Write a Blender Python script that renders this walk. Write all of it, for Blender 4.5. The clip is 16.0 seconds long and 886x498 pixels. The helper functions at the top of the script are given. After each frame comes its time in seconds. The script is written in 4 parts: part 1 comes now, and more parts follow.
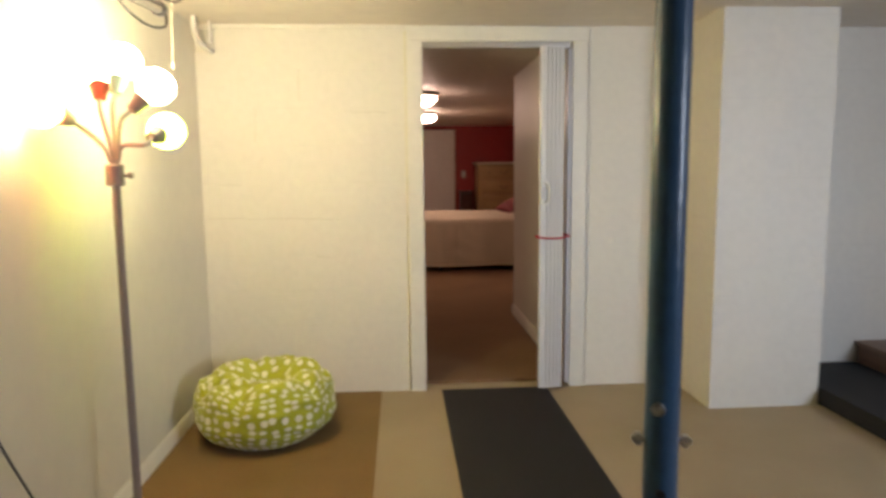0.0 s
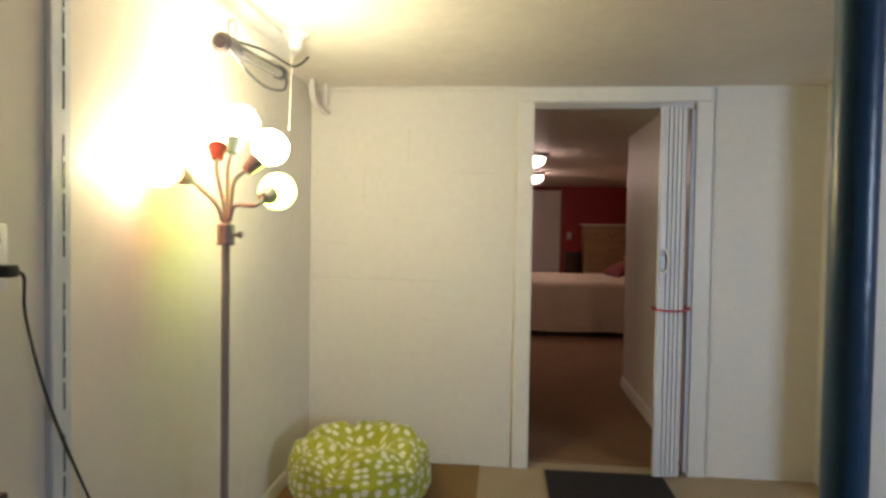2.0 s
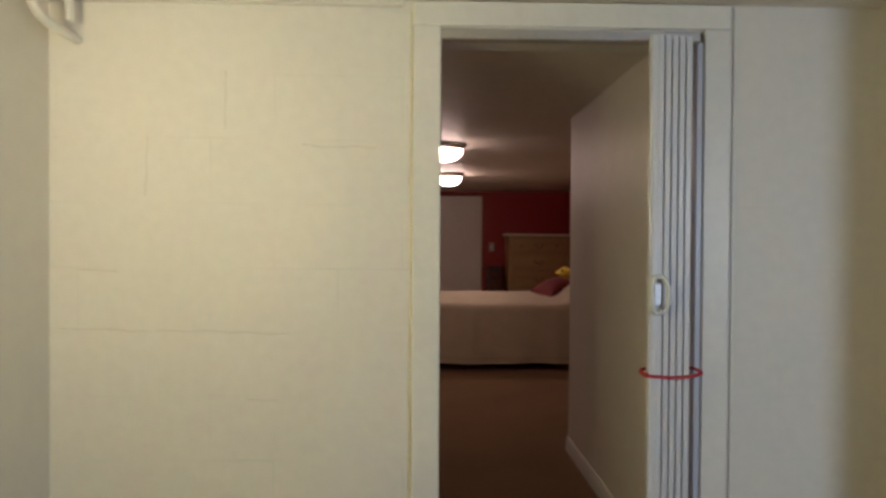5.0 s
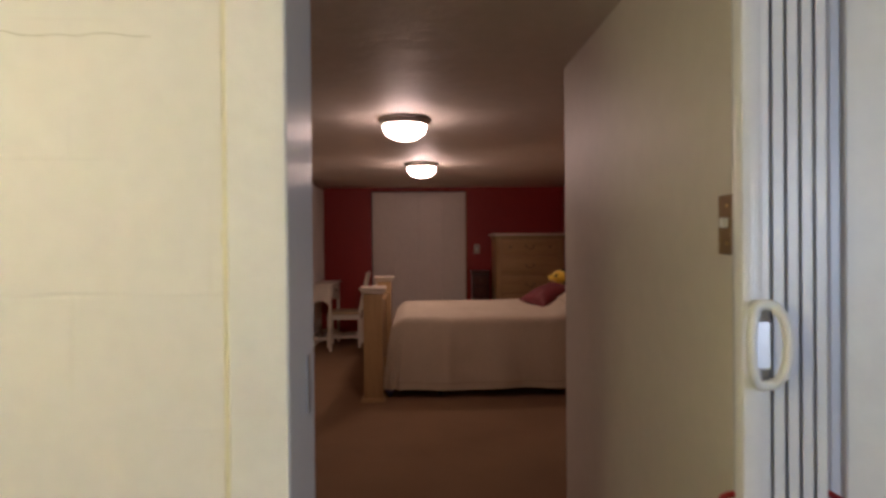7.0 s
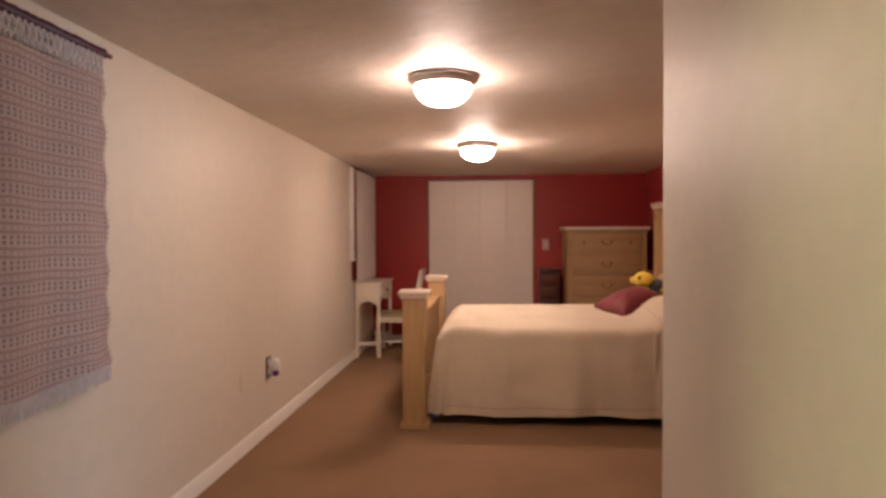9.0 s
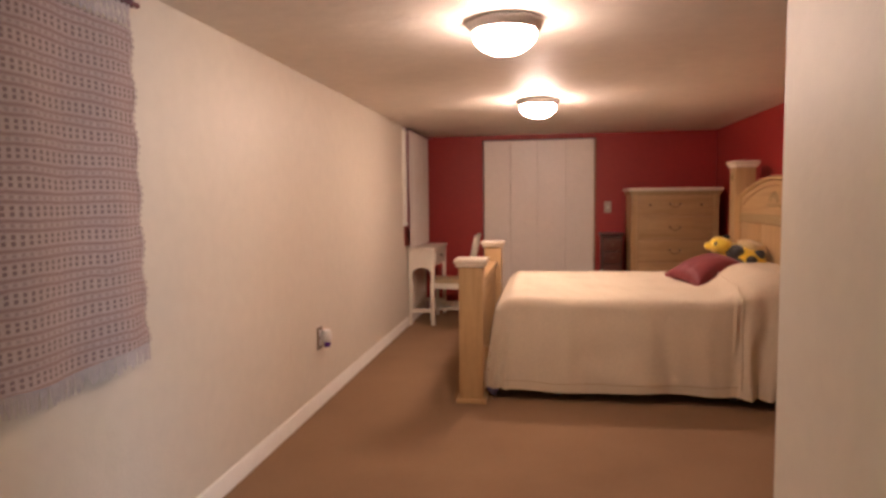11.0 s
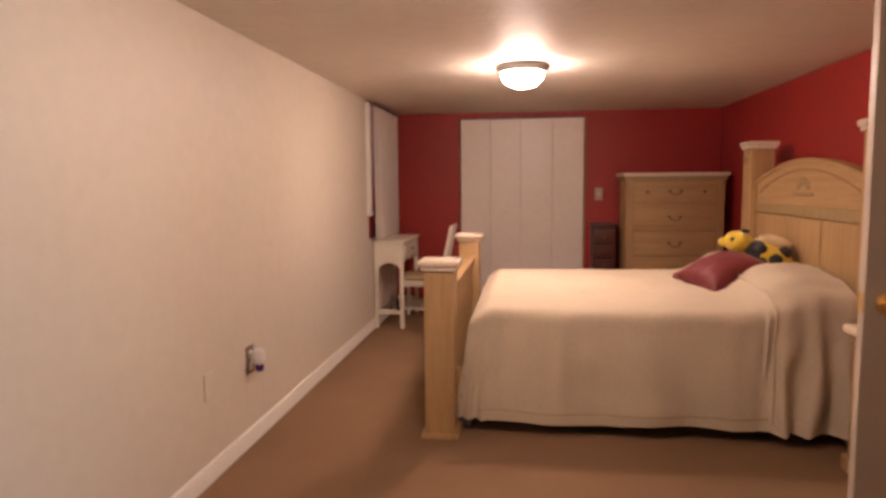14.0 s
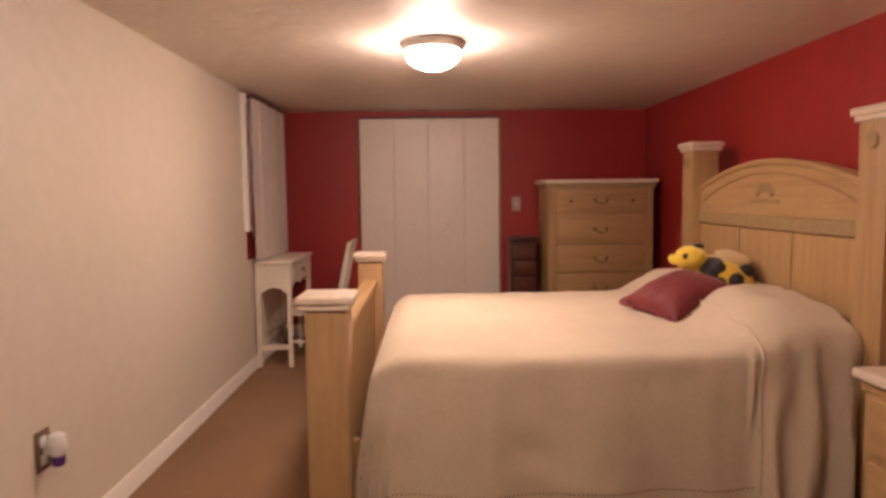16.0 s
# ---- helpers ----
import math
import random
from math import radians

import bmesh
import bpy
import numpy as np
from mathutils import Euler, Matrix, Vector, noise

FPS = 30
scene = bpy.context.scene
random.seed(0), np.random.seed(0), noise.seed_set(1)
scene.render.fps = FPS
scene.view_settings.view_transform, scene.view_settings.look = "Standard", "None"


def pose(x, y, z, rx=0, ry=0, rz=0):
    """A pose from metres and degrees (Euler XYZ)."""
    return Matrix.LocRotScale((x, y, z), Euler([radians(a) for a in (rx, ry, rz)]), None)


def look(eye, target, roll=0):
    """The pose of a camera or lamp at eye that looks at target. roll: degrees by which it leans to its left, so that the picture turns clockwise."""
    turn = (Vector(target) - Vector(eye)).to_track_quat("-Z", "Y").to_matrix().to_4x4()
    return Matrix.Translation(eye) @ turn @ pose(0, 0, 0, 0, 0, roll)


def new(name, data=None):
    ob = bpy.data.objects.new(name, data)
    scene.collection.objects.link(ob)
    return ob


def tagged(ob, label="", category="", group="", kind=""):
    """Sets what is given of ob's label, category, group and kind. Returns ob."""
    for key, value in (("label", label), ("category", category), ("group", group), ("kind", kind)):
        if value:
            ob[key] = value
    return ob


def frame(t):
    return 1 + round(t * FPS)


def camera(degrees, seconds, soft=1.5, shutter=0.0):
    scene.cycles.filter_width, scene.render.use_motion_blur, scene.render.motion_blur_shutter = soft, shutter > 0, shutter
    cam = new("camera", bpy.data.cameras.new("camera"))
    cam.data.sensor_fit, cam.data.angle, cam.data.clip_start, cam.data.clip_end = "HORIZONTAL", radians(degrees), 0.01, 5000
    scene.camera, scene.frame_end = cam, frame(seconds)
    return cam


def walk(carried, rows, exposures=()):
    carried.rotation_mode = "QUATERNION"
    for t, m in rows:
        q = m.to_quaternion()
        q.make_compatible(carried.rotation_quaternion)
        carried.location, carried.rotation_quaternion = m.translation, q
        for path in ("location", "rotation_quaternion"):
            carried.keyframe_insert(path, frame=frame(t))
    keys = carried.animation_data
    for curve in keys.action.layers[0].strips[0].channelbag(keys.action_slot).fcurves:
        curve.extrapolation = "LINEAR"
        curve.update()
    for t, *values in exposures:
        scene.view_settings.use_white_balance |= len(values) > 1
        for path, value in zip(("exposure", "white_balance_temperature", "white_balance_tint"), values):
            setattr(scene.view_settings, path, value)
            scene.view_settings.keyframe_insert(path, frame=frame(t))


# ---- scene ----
cam = camera(69.0, 16.0, soft=3.1, shutter=0.5)
PATH = [
    (0, (1.001, 1.348, 1.269), (1.129, 3.33, 1.031), -0.6),
    (0.5, (0.99, 1.386, 1.279), (0.937, 3.376, 1.085), -0.1),
    (1, (0.989, 1.398, 1.286), (0.834, 3.386, 1.143), 0.4),
    (1.5, (0.988, 1.434, 1.296), (0.792, 3.422, 1.197), 0.7),
    (2, (0.975, 1.493, 1.295), (0.791, 3.484, 1.234), 0.9),
    (2.5, (0.978, 1.673, 1.295), (0.816, 3.666, 1.256), 1.0),
    (3, (0.995, 1.892, 1.305), (0.868, 3.888, 1.273), 1.2),
    (3.5, (1.0, 2.139, 1.299), (0.922, 4.138, 1.277), 1.0),
    (4, (1.008, 2.379, 1.306), (0.991, 4.379, 1.283), 0.5),
    (4.5, (1.041, 2.647, 1.291), (1.074, 4.647, 1.277), 0.6),
    (4.7, (1.055, 2.766, 1.306), (1.103, 4.765, 1.281), 0.6),
    (6.8, (1.301, 3.938, 1.293), (1.387, 5.936, 1.278), -0.2),
    (7, (1.324, 4.029, 1.289), (1.4, 6.028, 1.274), -0.5),
    (7.5, (1.365, 4.399, 1.311), (1.411, 6.398, 1.287), -0.0),
    (8, (1.395, 4.611, 1.273), (1.394, 6.611, 1.259), 0.1),
    (8.5, (1.449, 4.813, 1.297), (1.373, 6.812, 1.27), -0.0),
    (9, (1.479, 4.947, 1.301), (1.326, 6.941, 1.267), -0.2),
    (11.5, (1.41, 5.244, 1.319), (1.09, 7.21, 1.135), -0.7),
    (12, (1.413, 5.254, 1.315), (1.106, 7.22, 1.111), -0.8),
    (12.5, (1.408, 5.314, 1.313), (1.12, 7.282, 1.107), -0.8),
    (13, (1.399, 5.497, 1.289), (1.125, 7.469, 1.098), -0.8),
    (13.5, (1.408, 5.773, 1.301), (1.113, 7.741, 1.107), -0.5),
    (14, (1.392, 6.046, 1.327), (1.134, 8.019, 1.129), -0.5),
    (14.5, (1.336, 6.354, 1.301), (1.141, 8.336, 1.11), -0.6),
    (15, (1.327, 6.62, 1.277), (1.181, 8.606, 1.095), -0.8),
    (15.5, (1.312, 6.812, 1.288), (1.244, 8.803, 1.109), -0.7),
    (16, (1.337, 6.925, 1.305), (1.374, 8.917, 1.139), -0.7),
]
EXPOSURES = [(0, 0.27, 7100, 16), (1.0, 0.03, 6650, 14), (1.5, -0.07, 6500, 14), (2.5, -0.28, 6250, 15), (4.7, -0.38, 6250, 13), (6.9, -0.10, 6250, 17), (7.5, 0.36, 6250, 13), (8.2, 1.05, 6500, 10), (9, 1.52, 6500, 11), (11.5, 1.77, 6500, 10), (16, 1.74, 6500, 11)]
walk(cam, [(t, look(eye, target, roll)) for t, eye, target, roll in PATH], EXPOSURES)

# ---- world and light ----
world = bpy.data.worlds.new("world")
scene.world = world
world.use_nodes = True
sky = world.node_tree.nodes.new("ShaderNodeTexSky")
sky.sky_type, sky.sun_disc = "NISHITA", False
sky.sun_elevation, sky.sun_rotation = radians(35), radians(120)
world.node_tree.links.new(sky.outputs[0], world.node_tree.nodes["Background"].inputs[0])
world.node_tree.nodes["Background"].inputs[1].default_value = 0.1

BULB = 31.0       # ceiling dome by the passage
BULB_BED = 47.0   # ceiling dome over the bed
SHADE = 55.0      # reading lamp shades
DAY = 32.0        # daylight in the basement window, watts


def area_lamp(name, m, sx, sy, power, colour):
    data = bpy.data.lights.new(name, "AREA")
    data.shape, data.size, data.size_y, data.energy, data.color = "RECTANGLE", sx, sy, power, colour
    data.spread = radians(105)
    ob = new(name, data)
    ob.matrix_world = m
    return ob


area_lamp("window_daylight", look((4.52, 0.6, 1.45), (2.5, 5.0, 0.55)), 1.2, 0.8, DAY, (0.62, 0.78, 1.0))


# ---- materials ----
def mat(name, colour, rough=0.6, metal=0.0, spread=0.06, scale=3.0, fine=60.0, bump=0.0, bump_scale=120.0, emit=None, power=0.0, sheen=0.0, spec=0.5, island=0.0):
    """A surface with broad and fine variation of its colour and a little relief."""
    m = bpy.data.materials.new(name)
    m.use_nodes = True
    nt = m.node_tree
    b = nt.nodes["Principled BSDF"]
    b.inputs["Roughness"].default_value, b.inputs["Metallic"].default_value = rough, metal
    b.inputs["Specular IOR Level"].default_value = spec
    if sheen:
        b.inputs["Sheen Weight"].default_value = sheen
    tc = nt.nodes.new("ShaderNodeTexCoord")
    n1, n2 = nt.nodes.new("ShaderNodeTexNoise"), nt.nodes.new("ShaderNodeTexNoise")
    n1.inputs["Scale"].default_value, n2.inputs["Scale"].default_value = scale, fine
    n1.inputs["Detail"].default_value, n2.inputs["Detail"].default_value = 4, 3
    for n in (n1, n2):
        nt.links.new(tc.outputs["Object"], n.inputs["Vector"])
    add = nt.nodes.new("ShaderNodeMath")
    add.operation = "ADD"
    nt.links.new(n1.outputs[0], add.inputs[0])
    nt.links.new(n2.outputs[0], add.inputs[1])
    ramp = nt.nodes.new("ShaderNodeMapRange")
    ramp.inputs[1].default_value, ramp.inputs[2].default_value = 0.6, 1.4
    ramp.inputs[3].default_value, ramp.inputs[4].default_value = 1 - spread, 1 + spread
    nt.links.new(add.outputs[0], ramp.inputs[0])
    mul = nt.nodes.new("ShaderNodeVectorMath")
    mul.operation = "SCALE"
    mul.inputs[0].default_value = colour
    nt.links.new(ramp.outputs[0], mul.inputs["Scale"])
    nt.links.new(mul.outputs[0], b.inputs["Base Color"])
    if bump:
        n3, bp = nt.nodes.new("ShaderNodeTexNoise"), nt.nodes.new("ShaderNodeBump")
        n3.inputs["Scale"].default_value, n3.inputs["Detail"].default_value = bump_scale, 4
        bp.inputs["Strength"].default_value, bp.inputs["Distance"].default_value = bump, 0.01
        nt.links.new(tc.outputs["Object"], n3.inputs["Vector"])
        nt.links.new(n3.outputs[0], bp.inputs["Height"])
        nt.links.new(bp.outputs[0], b.inputs["Normal"])
    if emit:
        b.inputs["Emission Color"].default_value = (*emit, 1)
        b.inputs["Emission Strength"].default_value = power
    return m


def node_math(nt, op, a, b=None):
    n = nt.nodes.new("ShaderNodeMath")
    n.operation = op
    for k, v in enumerate((a, b)):
        if v is None:
            continue
        if isinstance(v, (int, float)):
            n.inputs[k].default_value = v
        else:
            nt.links.new(v, n.inputs[k])
    return n.outputs[0]


def blend(nt, fac, a, b):
    n = nt.nodes.new("ShaderNodeMix")
    n.data_type = "RGBA"
    nt.links.new(fac, n.inputs["Factor"])
    for k, v in (("A", a), ("B", b)):
        socket = [i for i in n.inputs if i.name == k and i.type == "RGBA"][0]
        if isinstance(v, tuple):
            socket.default_value = (*v, 1)
        else:
            nt.links.new(v, socket)
    return [o for o in n.outputs if o.type == "RGBA"][0]


def base_of(m):
    """The tree, the shader and the link that feeds its base colour."""
    nt = m.node_tree
    b = nt.nodes["Principled BSDF"]
    return nt, b, b.inputs["Base Color"].links[0].from_socket


def wood(name, light, dark, axis=2, rough=0.45):
    m = mat(name, light, rough, spread=0.08, scale=2.0, fine=30)
    nt, b, src = base_of(m)
    tc, mp, n = nt.nodes.new("ShaderNodeTexCoord"), nt.nodes.new("ShaderNodeMapping"), nt.nodes.new("ShaderNodeTexNoise")
    s = [38.0, 38.0, 38.0]
    s[axis] = 2.2
    mp.inputs["Scale"].default_value = s
    n.inputs["Scale"].default_value, n.inputs["Detail"].default_value = 1.0, 5
    nt.links.new(tc.outputs["Object"], mp.inputs[0])
    nt.links.new(mp.outputs[0], n.inputs["Vector"])
    r = nt.nodes.new("ShaderNodeMapRange")
    r.inputs[1].default_value, r.inputs[2].default_value, r.inputs[4].default_value = 0.42, 0.72, 0.75
    nt.links.new(n.outputs[0], r.inputs[0])
    nt.links.new(blend(nt, r.outputs[0], src, dark), b.inputs["Base Color"])
    return m


def block_wall(name, colour):
    """Thickly painted concrete block: shallow joints, pits and a few hairlines."""
    m = mat(name, colour, 0.55, spread=0.05, scale=1.6, fine=24)
    nt, b, src = base_of(m)
    tc, mp = nt.nodes.new("ShaderNodeTexCoord"), nt.nodes.new("ShaderNodeMapping")
    mp.inputs["Rotation"].default_value = (radians(-90), 0, 0)
    br = nt.nodes.new("ShaderNodeTexBrick")
    br.inputs["Scale"].default_value = 1.0
    br.inputs["Brick Width"].default_value, br.inputs["Row Height"].default_value = 0.406, 0.203
    br.inputs["Mortar Size"].default_value, br.inputs["Mortar Smooth"].default_value = 0.006, 1.0
    br.inputs["Color1"].default_value = br.inputs["Color2"].default_value = (1, 1, 1, 1)
    br.inputs["Mortar"].default_value = (0, 0, 0, 1)
    nt.links.new(tc.outputs["Object"], mp.inputs[0])
    nt.links.new(mp.outputs[0], br.inputs["Vector"])
    n = nt.nodes.new("ShaderNodeTexNoise")
    n.inputs["Scale"].default_value, n.inputs["Detail"].default_value = 3.0, 3
    nt.links.new(tc.outputs["Object"], n.inputs["Vector"])
    patch = nt.nodes.new("ShaderNodeMapRange")
    patch.inputs[1].default_value, patch.inputs[2].default_value = 0.45, 0.68
    nt.links.new(n.outputs[0], patch.inputs[0])
    pit = nt.nodes.new("ShaderNodeTexNoise")
    pit.inputs["Scale"].default_value, pit.inputs["Detail"].default_value = 45, 5
    nt.links.new(tc.outputs["Object"], pit.inputs["Vector"])
    joint = node_math(nt, "MULTIPLY", node_math(nt, "SUBTRACT", 1.0, br.outputs["Color"]), patch.outputs[0])
    height = node_math(nt, "SUBTRACT", node_math(nt, "MULTIPLY", pit.outputs[0], 0.35), joint)
    bp = nt.nodes.new("ShaderNodeBump")
    bp.inputs["Strength"].default_value, bp.inputs["Distance"].default_value = 0.22, 0.006
    nt.links.new(height, bp.inputs["Height"])
    nt.links.new(bp.outputs[0], b.inputs["Normal"])
    nt.links.new(blend(nt, node_math(nt, "MULTIPLY", joint, 0.12), src, (0.38, 0.34, 0.26)), b.inputs["Base Color"])
    return m


def dotted(name, ground, dot):
    """Printed cotton with round pale dots in a loose lattice."""
    m = mat(name, ground, 0.85, spread=0.12, scale=5, fine=90, sheen=0.3)
    nt, b, src = base_of(m)
    tc, v = nt.nodes.new("ShaderNodeTexCoord"), nt.nodes.new("ShaderNodeTexVoronoi")
    v.voronoi_dimensions = "2D"
    v.inputs["Scale"].default_value, v.inputs["Randomness"].default_value = 19.0, 0.42
    nt.links.new(tc.outputs["UV"], v.inputs["Vector"])
    spot = node_math(nt, "LESS_THAN", v.outputs["Distance"], 0.295)
    nt.links.new(blend(nt, spot, src, dot), b.inputs["Base Color"])
    return m


def weave(name):
    """Open crocheted cloth: bands of pegs between solid rows."""
    m = mat(name, (0.45, 0.345, 0.315), 0.9, spread=0.14, scale=4, fine=140, sheen=0.2, bump=0.5, bump_scale=260)
    nt, b, src = base_of(m)
    tc, sep = nt.nodes.new("ShaderNodeTexCoord"), nt.nodes.new("ShaderNodeSeparateXYZ")
    nt.links.new(tc.outputs["Object"], sep.inputs[0])
    wob = nt.nodes.new("ShaderNodeTexNoise")
    wob.inputs["Scale"].default_value = 7
    nt.links.new(tc.outputs["Object"], wob.inputs["Vector"])
    z = node_math(nt, "ADD", sep.outputs[2], node_math(nt, "MULTIPLY", wob.outputs[0], 0.02))
    row = node_math(nt, "FRACT", node_math(nt, "MULTIPLY", z, 1 / 0.076))
    col = node_math(nt, "FRACT", node_math(nt, "MULTIPLY", sep.outputs[1], 1 / 0.027))

    def between(v, lo, hi):
        return node_math(nt, "MULTIPLY", node_math(nt, "GREATER_THAN", v, lo), node_math(nt, "LESS_THAN", v, hi))
    hole_c = node_math(nt, "LESS_THAN", col, 0.48)
    in_a = node_math(nt, "ADD", between(row, 0.05, 0.20), between(row, 0.27, 0.42))
    in_b = node_math(nt, "MULTIPLY", between(row, 0.66, 0.78), 0.5)
    band = node_math(nt, "ADD", between(row, 0.49, 0.62), between(row, 0.82, 0.95))
    holes = node_math(nt, "MULTIPLY", hole_c, node_math(nt, "ADD", in_a, in_b))
    c1 = blend(nt, node_math(nt, "MULTIPLY", band, 0.75), src, (0.27, 0.165, 0.15))
    c2 = blend(nt, node_math(nt, "MULTIPLY", holes, 0.8), c1, (0.15, 0.09, 0.09))
    nt.links.new(c2, b.inputs["Base Color"])
    return m


def patched(name, ground, patch):
    """Plush with dark patches."""
    m = mat(name, ground, 0.95, spread=0.12, scale=12, fine=160, sheen=0.5, bump=0.6, bump_scale=220)
    nt, b, src = base_of(m)
    tc, v = nt.nodes.new("ShaderNodeTexCoord"), nt.nodes.new("ShaderNodeTexVoronoi")
    v.inputs["Scale"].default_value, v.inputs["Randomness"].default_value = 9.0, 0.6
    nt.links.new(tc.outputs["Object"], v.inputs["Vector"])
    sep = nt.nodes.new("ShaderNodeSeparateColor")
    nt.links.new(v.outputs["Color"], sep.inputs[0])
    spot = node_math(nt, "MULTIPLY", node_math(nt, "GREATER_THAN", sep.outputs[0], 0.50), node_math(nt, "LESS_THAN", v.outputs["Distance"], 0.60))
    nt.links.new(blend(nt, spot, src, patch), b.inputs["Base Color"])
    return m


CREAM_BLOCK = block_wall("cream_block_paint", (0.74, 0.70, 0.63))
CREAM = mat("cream_wall_paint", (0.65, 0.585, 0.485), 0.5, spread=0.045, scale=1.4, fine=14, bump=0.12, bump_scale=55)
PLASTER = mat("cream_plaster_paint", (0.74, 0.69, 0.60), 0.52, spread=0.04, scale=1.2, fine=16, bump=0.1, bump_scale=40)
RED = mat("red_wall_paint", (0.34, 0.023, 0.021), 0.45, spread=0.09, scale=1.3, fine=18, bump=0.15, bump_scale=60)
CEILING = mat("ceiling_paint", (0.76, 0.69, 0.61), 0.58, spread=0.06, scale=1.8, fine=12, bump=0.7, bump_scale=9)
TRIM = mat("white_trim_paint", (0.76, 0.73, 0.67), 0.4, spread=0.05, scale=4, fine=30, bump=0.12, bump_scale=40)
CAULK = mat("yellowed_caulk", (0.76, 0.71, 0.55), 0.5, spread=0.1)
JAMB = mat("grey_white_jamb_paint", (0.66, 0.64, 0.63), 0.3, spread=0.04)
CARPET = mat("brown_carpet", (0.265, 0.160, 0.092), 0.95, spread=0.16, scale=1.6, fine=210, bump=0.7, bump_scale=300, spec=0.1)
CARPET_TAN = mat("tan_carpet", (0.43, 0.345, 0.235), 0.95, spread=0.12, scale=2.0, fine=210, bump=0.7, bump_scale=300, spec=0.1)
CARPET_DARK = mat("brown_carpet_runner", (0.26, 0.165, 0.075), 0.95, spread=0.14, scale=2.4, fine=210, bump=0.7, bump_scale=300, spec=0.1)
RUBBER = mat("black_rubber_mat", (0.014, 0.014, 0.017), 0.8, spread=0.2, scale=6, fine=120, bump=0.6, bump_scale=220)
BLUE = mat("blue_column_paint", (0.030, 0.085, 0.17), 0.28, spread=0.12, scale=7, fine=50, bump=0.15, bump_scale=25)
STEEL = mat("bright_steel", (0.62, 0.62, 0.62), 0.3, 1.0, spread=0.1)
NICKEL = mat("brushed_nickel", (0.58, 0.55, 0.52), 0.38, 0.8, spread=0.08)
LAMP_GREY = mat("mauve_grey_lamp_enamel", (0.30, 0.26, 0.26), 0.4, spread=0.06)
BLACK = mat("black_plastic", (0.02, 0.02, 0.022), 0.4, spread=0.15)
DARKGREY = mat("dark_grey_metal", (0.11, 0.10, 0.11), 0.35, 0.3, spread=0.15)
WHITE = mat("white_plastic", (0.78, 0.77, 0.75), 0.4, spread=0.03)
VINYL = mat("white_vinyl", (0.72, 0.71, 0.72), 0.35, spread=0.04, scale=5)
# shadow tone for the gaps between the door pleats
FOLDGREY = mat("grey_fold_shadow", (0.50, 0.50, 0.52), 0.5)
BRASS = mat("brass", (0.72, 0.50, 0.18), 0.28, 1.0, spread=0.1)
BRONZE = mat("antique_bronze", (0.16, 0.10, 0.06), 0.42, 0.7, spread=0.2)
REDCORD = mat("red_ribbon", (0.50, 0.02, 0.03), 0.6, spread=0.1)
BEAN = dotted("green_dotted_cotton", (0.40, 0.43, 0.03), (0.78, 0.78, 0.62))
PINE = wood("pale_honey_wood", (0.445, 0.284, 0.131), (0.345, 0.20, 0.086))
PINE_Y = wood("pale_honey_wood_across", (0.445, 0.284, 0.131), (0.345, 0.20, 0.086), axis=1)
# darker wood: shadow painted into grooves and gaps; also closet edge and eyelets
PINE_DK = mat("dark_wood_and_groove_shadow", (0.33, 0.19, 0.09), 0.6, spread=0.1)
CARVED = mat("carved_wood_band", (0.34, 0.24, 0.115), 0.6, spread=0.2, scale=30, fine=90, bump=1.0, bump_scale=55)
WASHED = wood("washed_white_wood", (0.72, 0.62, 0.50), (0.62, 0.50, 0.37), axis=1, rough=0.4)
DARKWOOD = wood("dark_cherry_wood", (0.055, 0.020, 0.016), (0.025, 0.010, 0.009), rough=0.3)
STAIRWOOD = wood("worn_stair_wood", (0.22, 0.12, 0.075), (0.13, 0.07, 0.045), axis=1)
IVORY = mat("ivory_furniture_paint", (0.74, 0.68, 0.57), 0.4, spread=0.06, scale=6, fine=40)
CLOSET = mat("closet_door_paint", (0.84, 0.77, 0.70), 0.35, spread=0.04, scale=1.5, fine=20)
DOORPAINT = mat("taupe_door_paint", (0.50, 0.42, 0.34), 0.4, spread=0.05)
SPREAD = mat("beige_bedspread_cotton", (0.60, 0.505, 0.375), 0.9, spread=0.08, scale=3, fine=70, bump=0.16, bump_scale=30, sheen=0.1)
SEATFAB = mat("tan_seat_cloth", (0.45, 0.34, 0.2), 0.9, spread=0.12, fine=120)
MAROON = mat("maroon_satin", (0.17, 0.013, 0.018), 0.65, spread=0.18, scale=9, fine=70, sheen=0.15, bump=0.25, bump_scale=40)
SHEER = mat("pale_curtain_cotton", (0.60, 0.53, 0.48), 0.9, spread=0.08, scale=6, fine=150, bump=0.4, bump_scale=180)
WEAVE = weave("crocheted_curtain")
CROCHET = mat("crochet_cord", (0.55, 0.46, 0.42), 0.9, spread=0.12, scale=30)
RODRED = mat("dark_red_rod", (0.11, 0.012, 0.015), 0.4, spread=0.15)
PLUSH = patched("yellow_black_plush", (0.86, 0.60, 0.05), (0.018, 0.015, 0.014))
YELLOW = mat("yellow_plush", (0.86, 0.62, 0.06), 0.95, spread=0.1, scale=14, fine=160, sheen=0.4, bump=0.5, bump_scale=220)
WING = mat("cream_plush", (0.72, 0.56, 0.30), 0.95, spread=0.1, sheen=0.4)
DOME = mat("lit_alabaster_glass", (0.85, 0.8, 0.72), 0.35, emit=(1.0, 0.73, 0.61), power=BULB)
DOME_BED = mat("lit_alabaster_glass_b", (0.85, 0.8, 0.72), 0.35, emit=(1.0, 0.73, 0.61), power=BULB_BED)
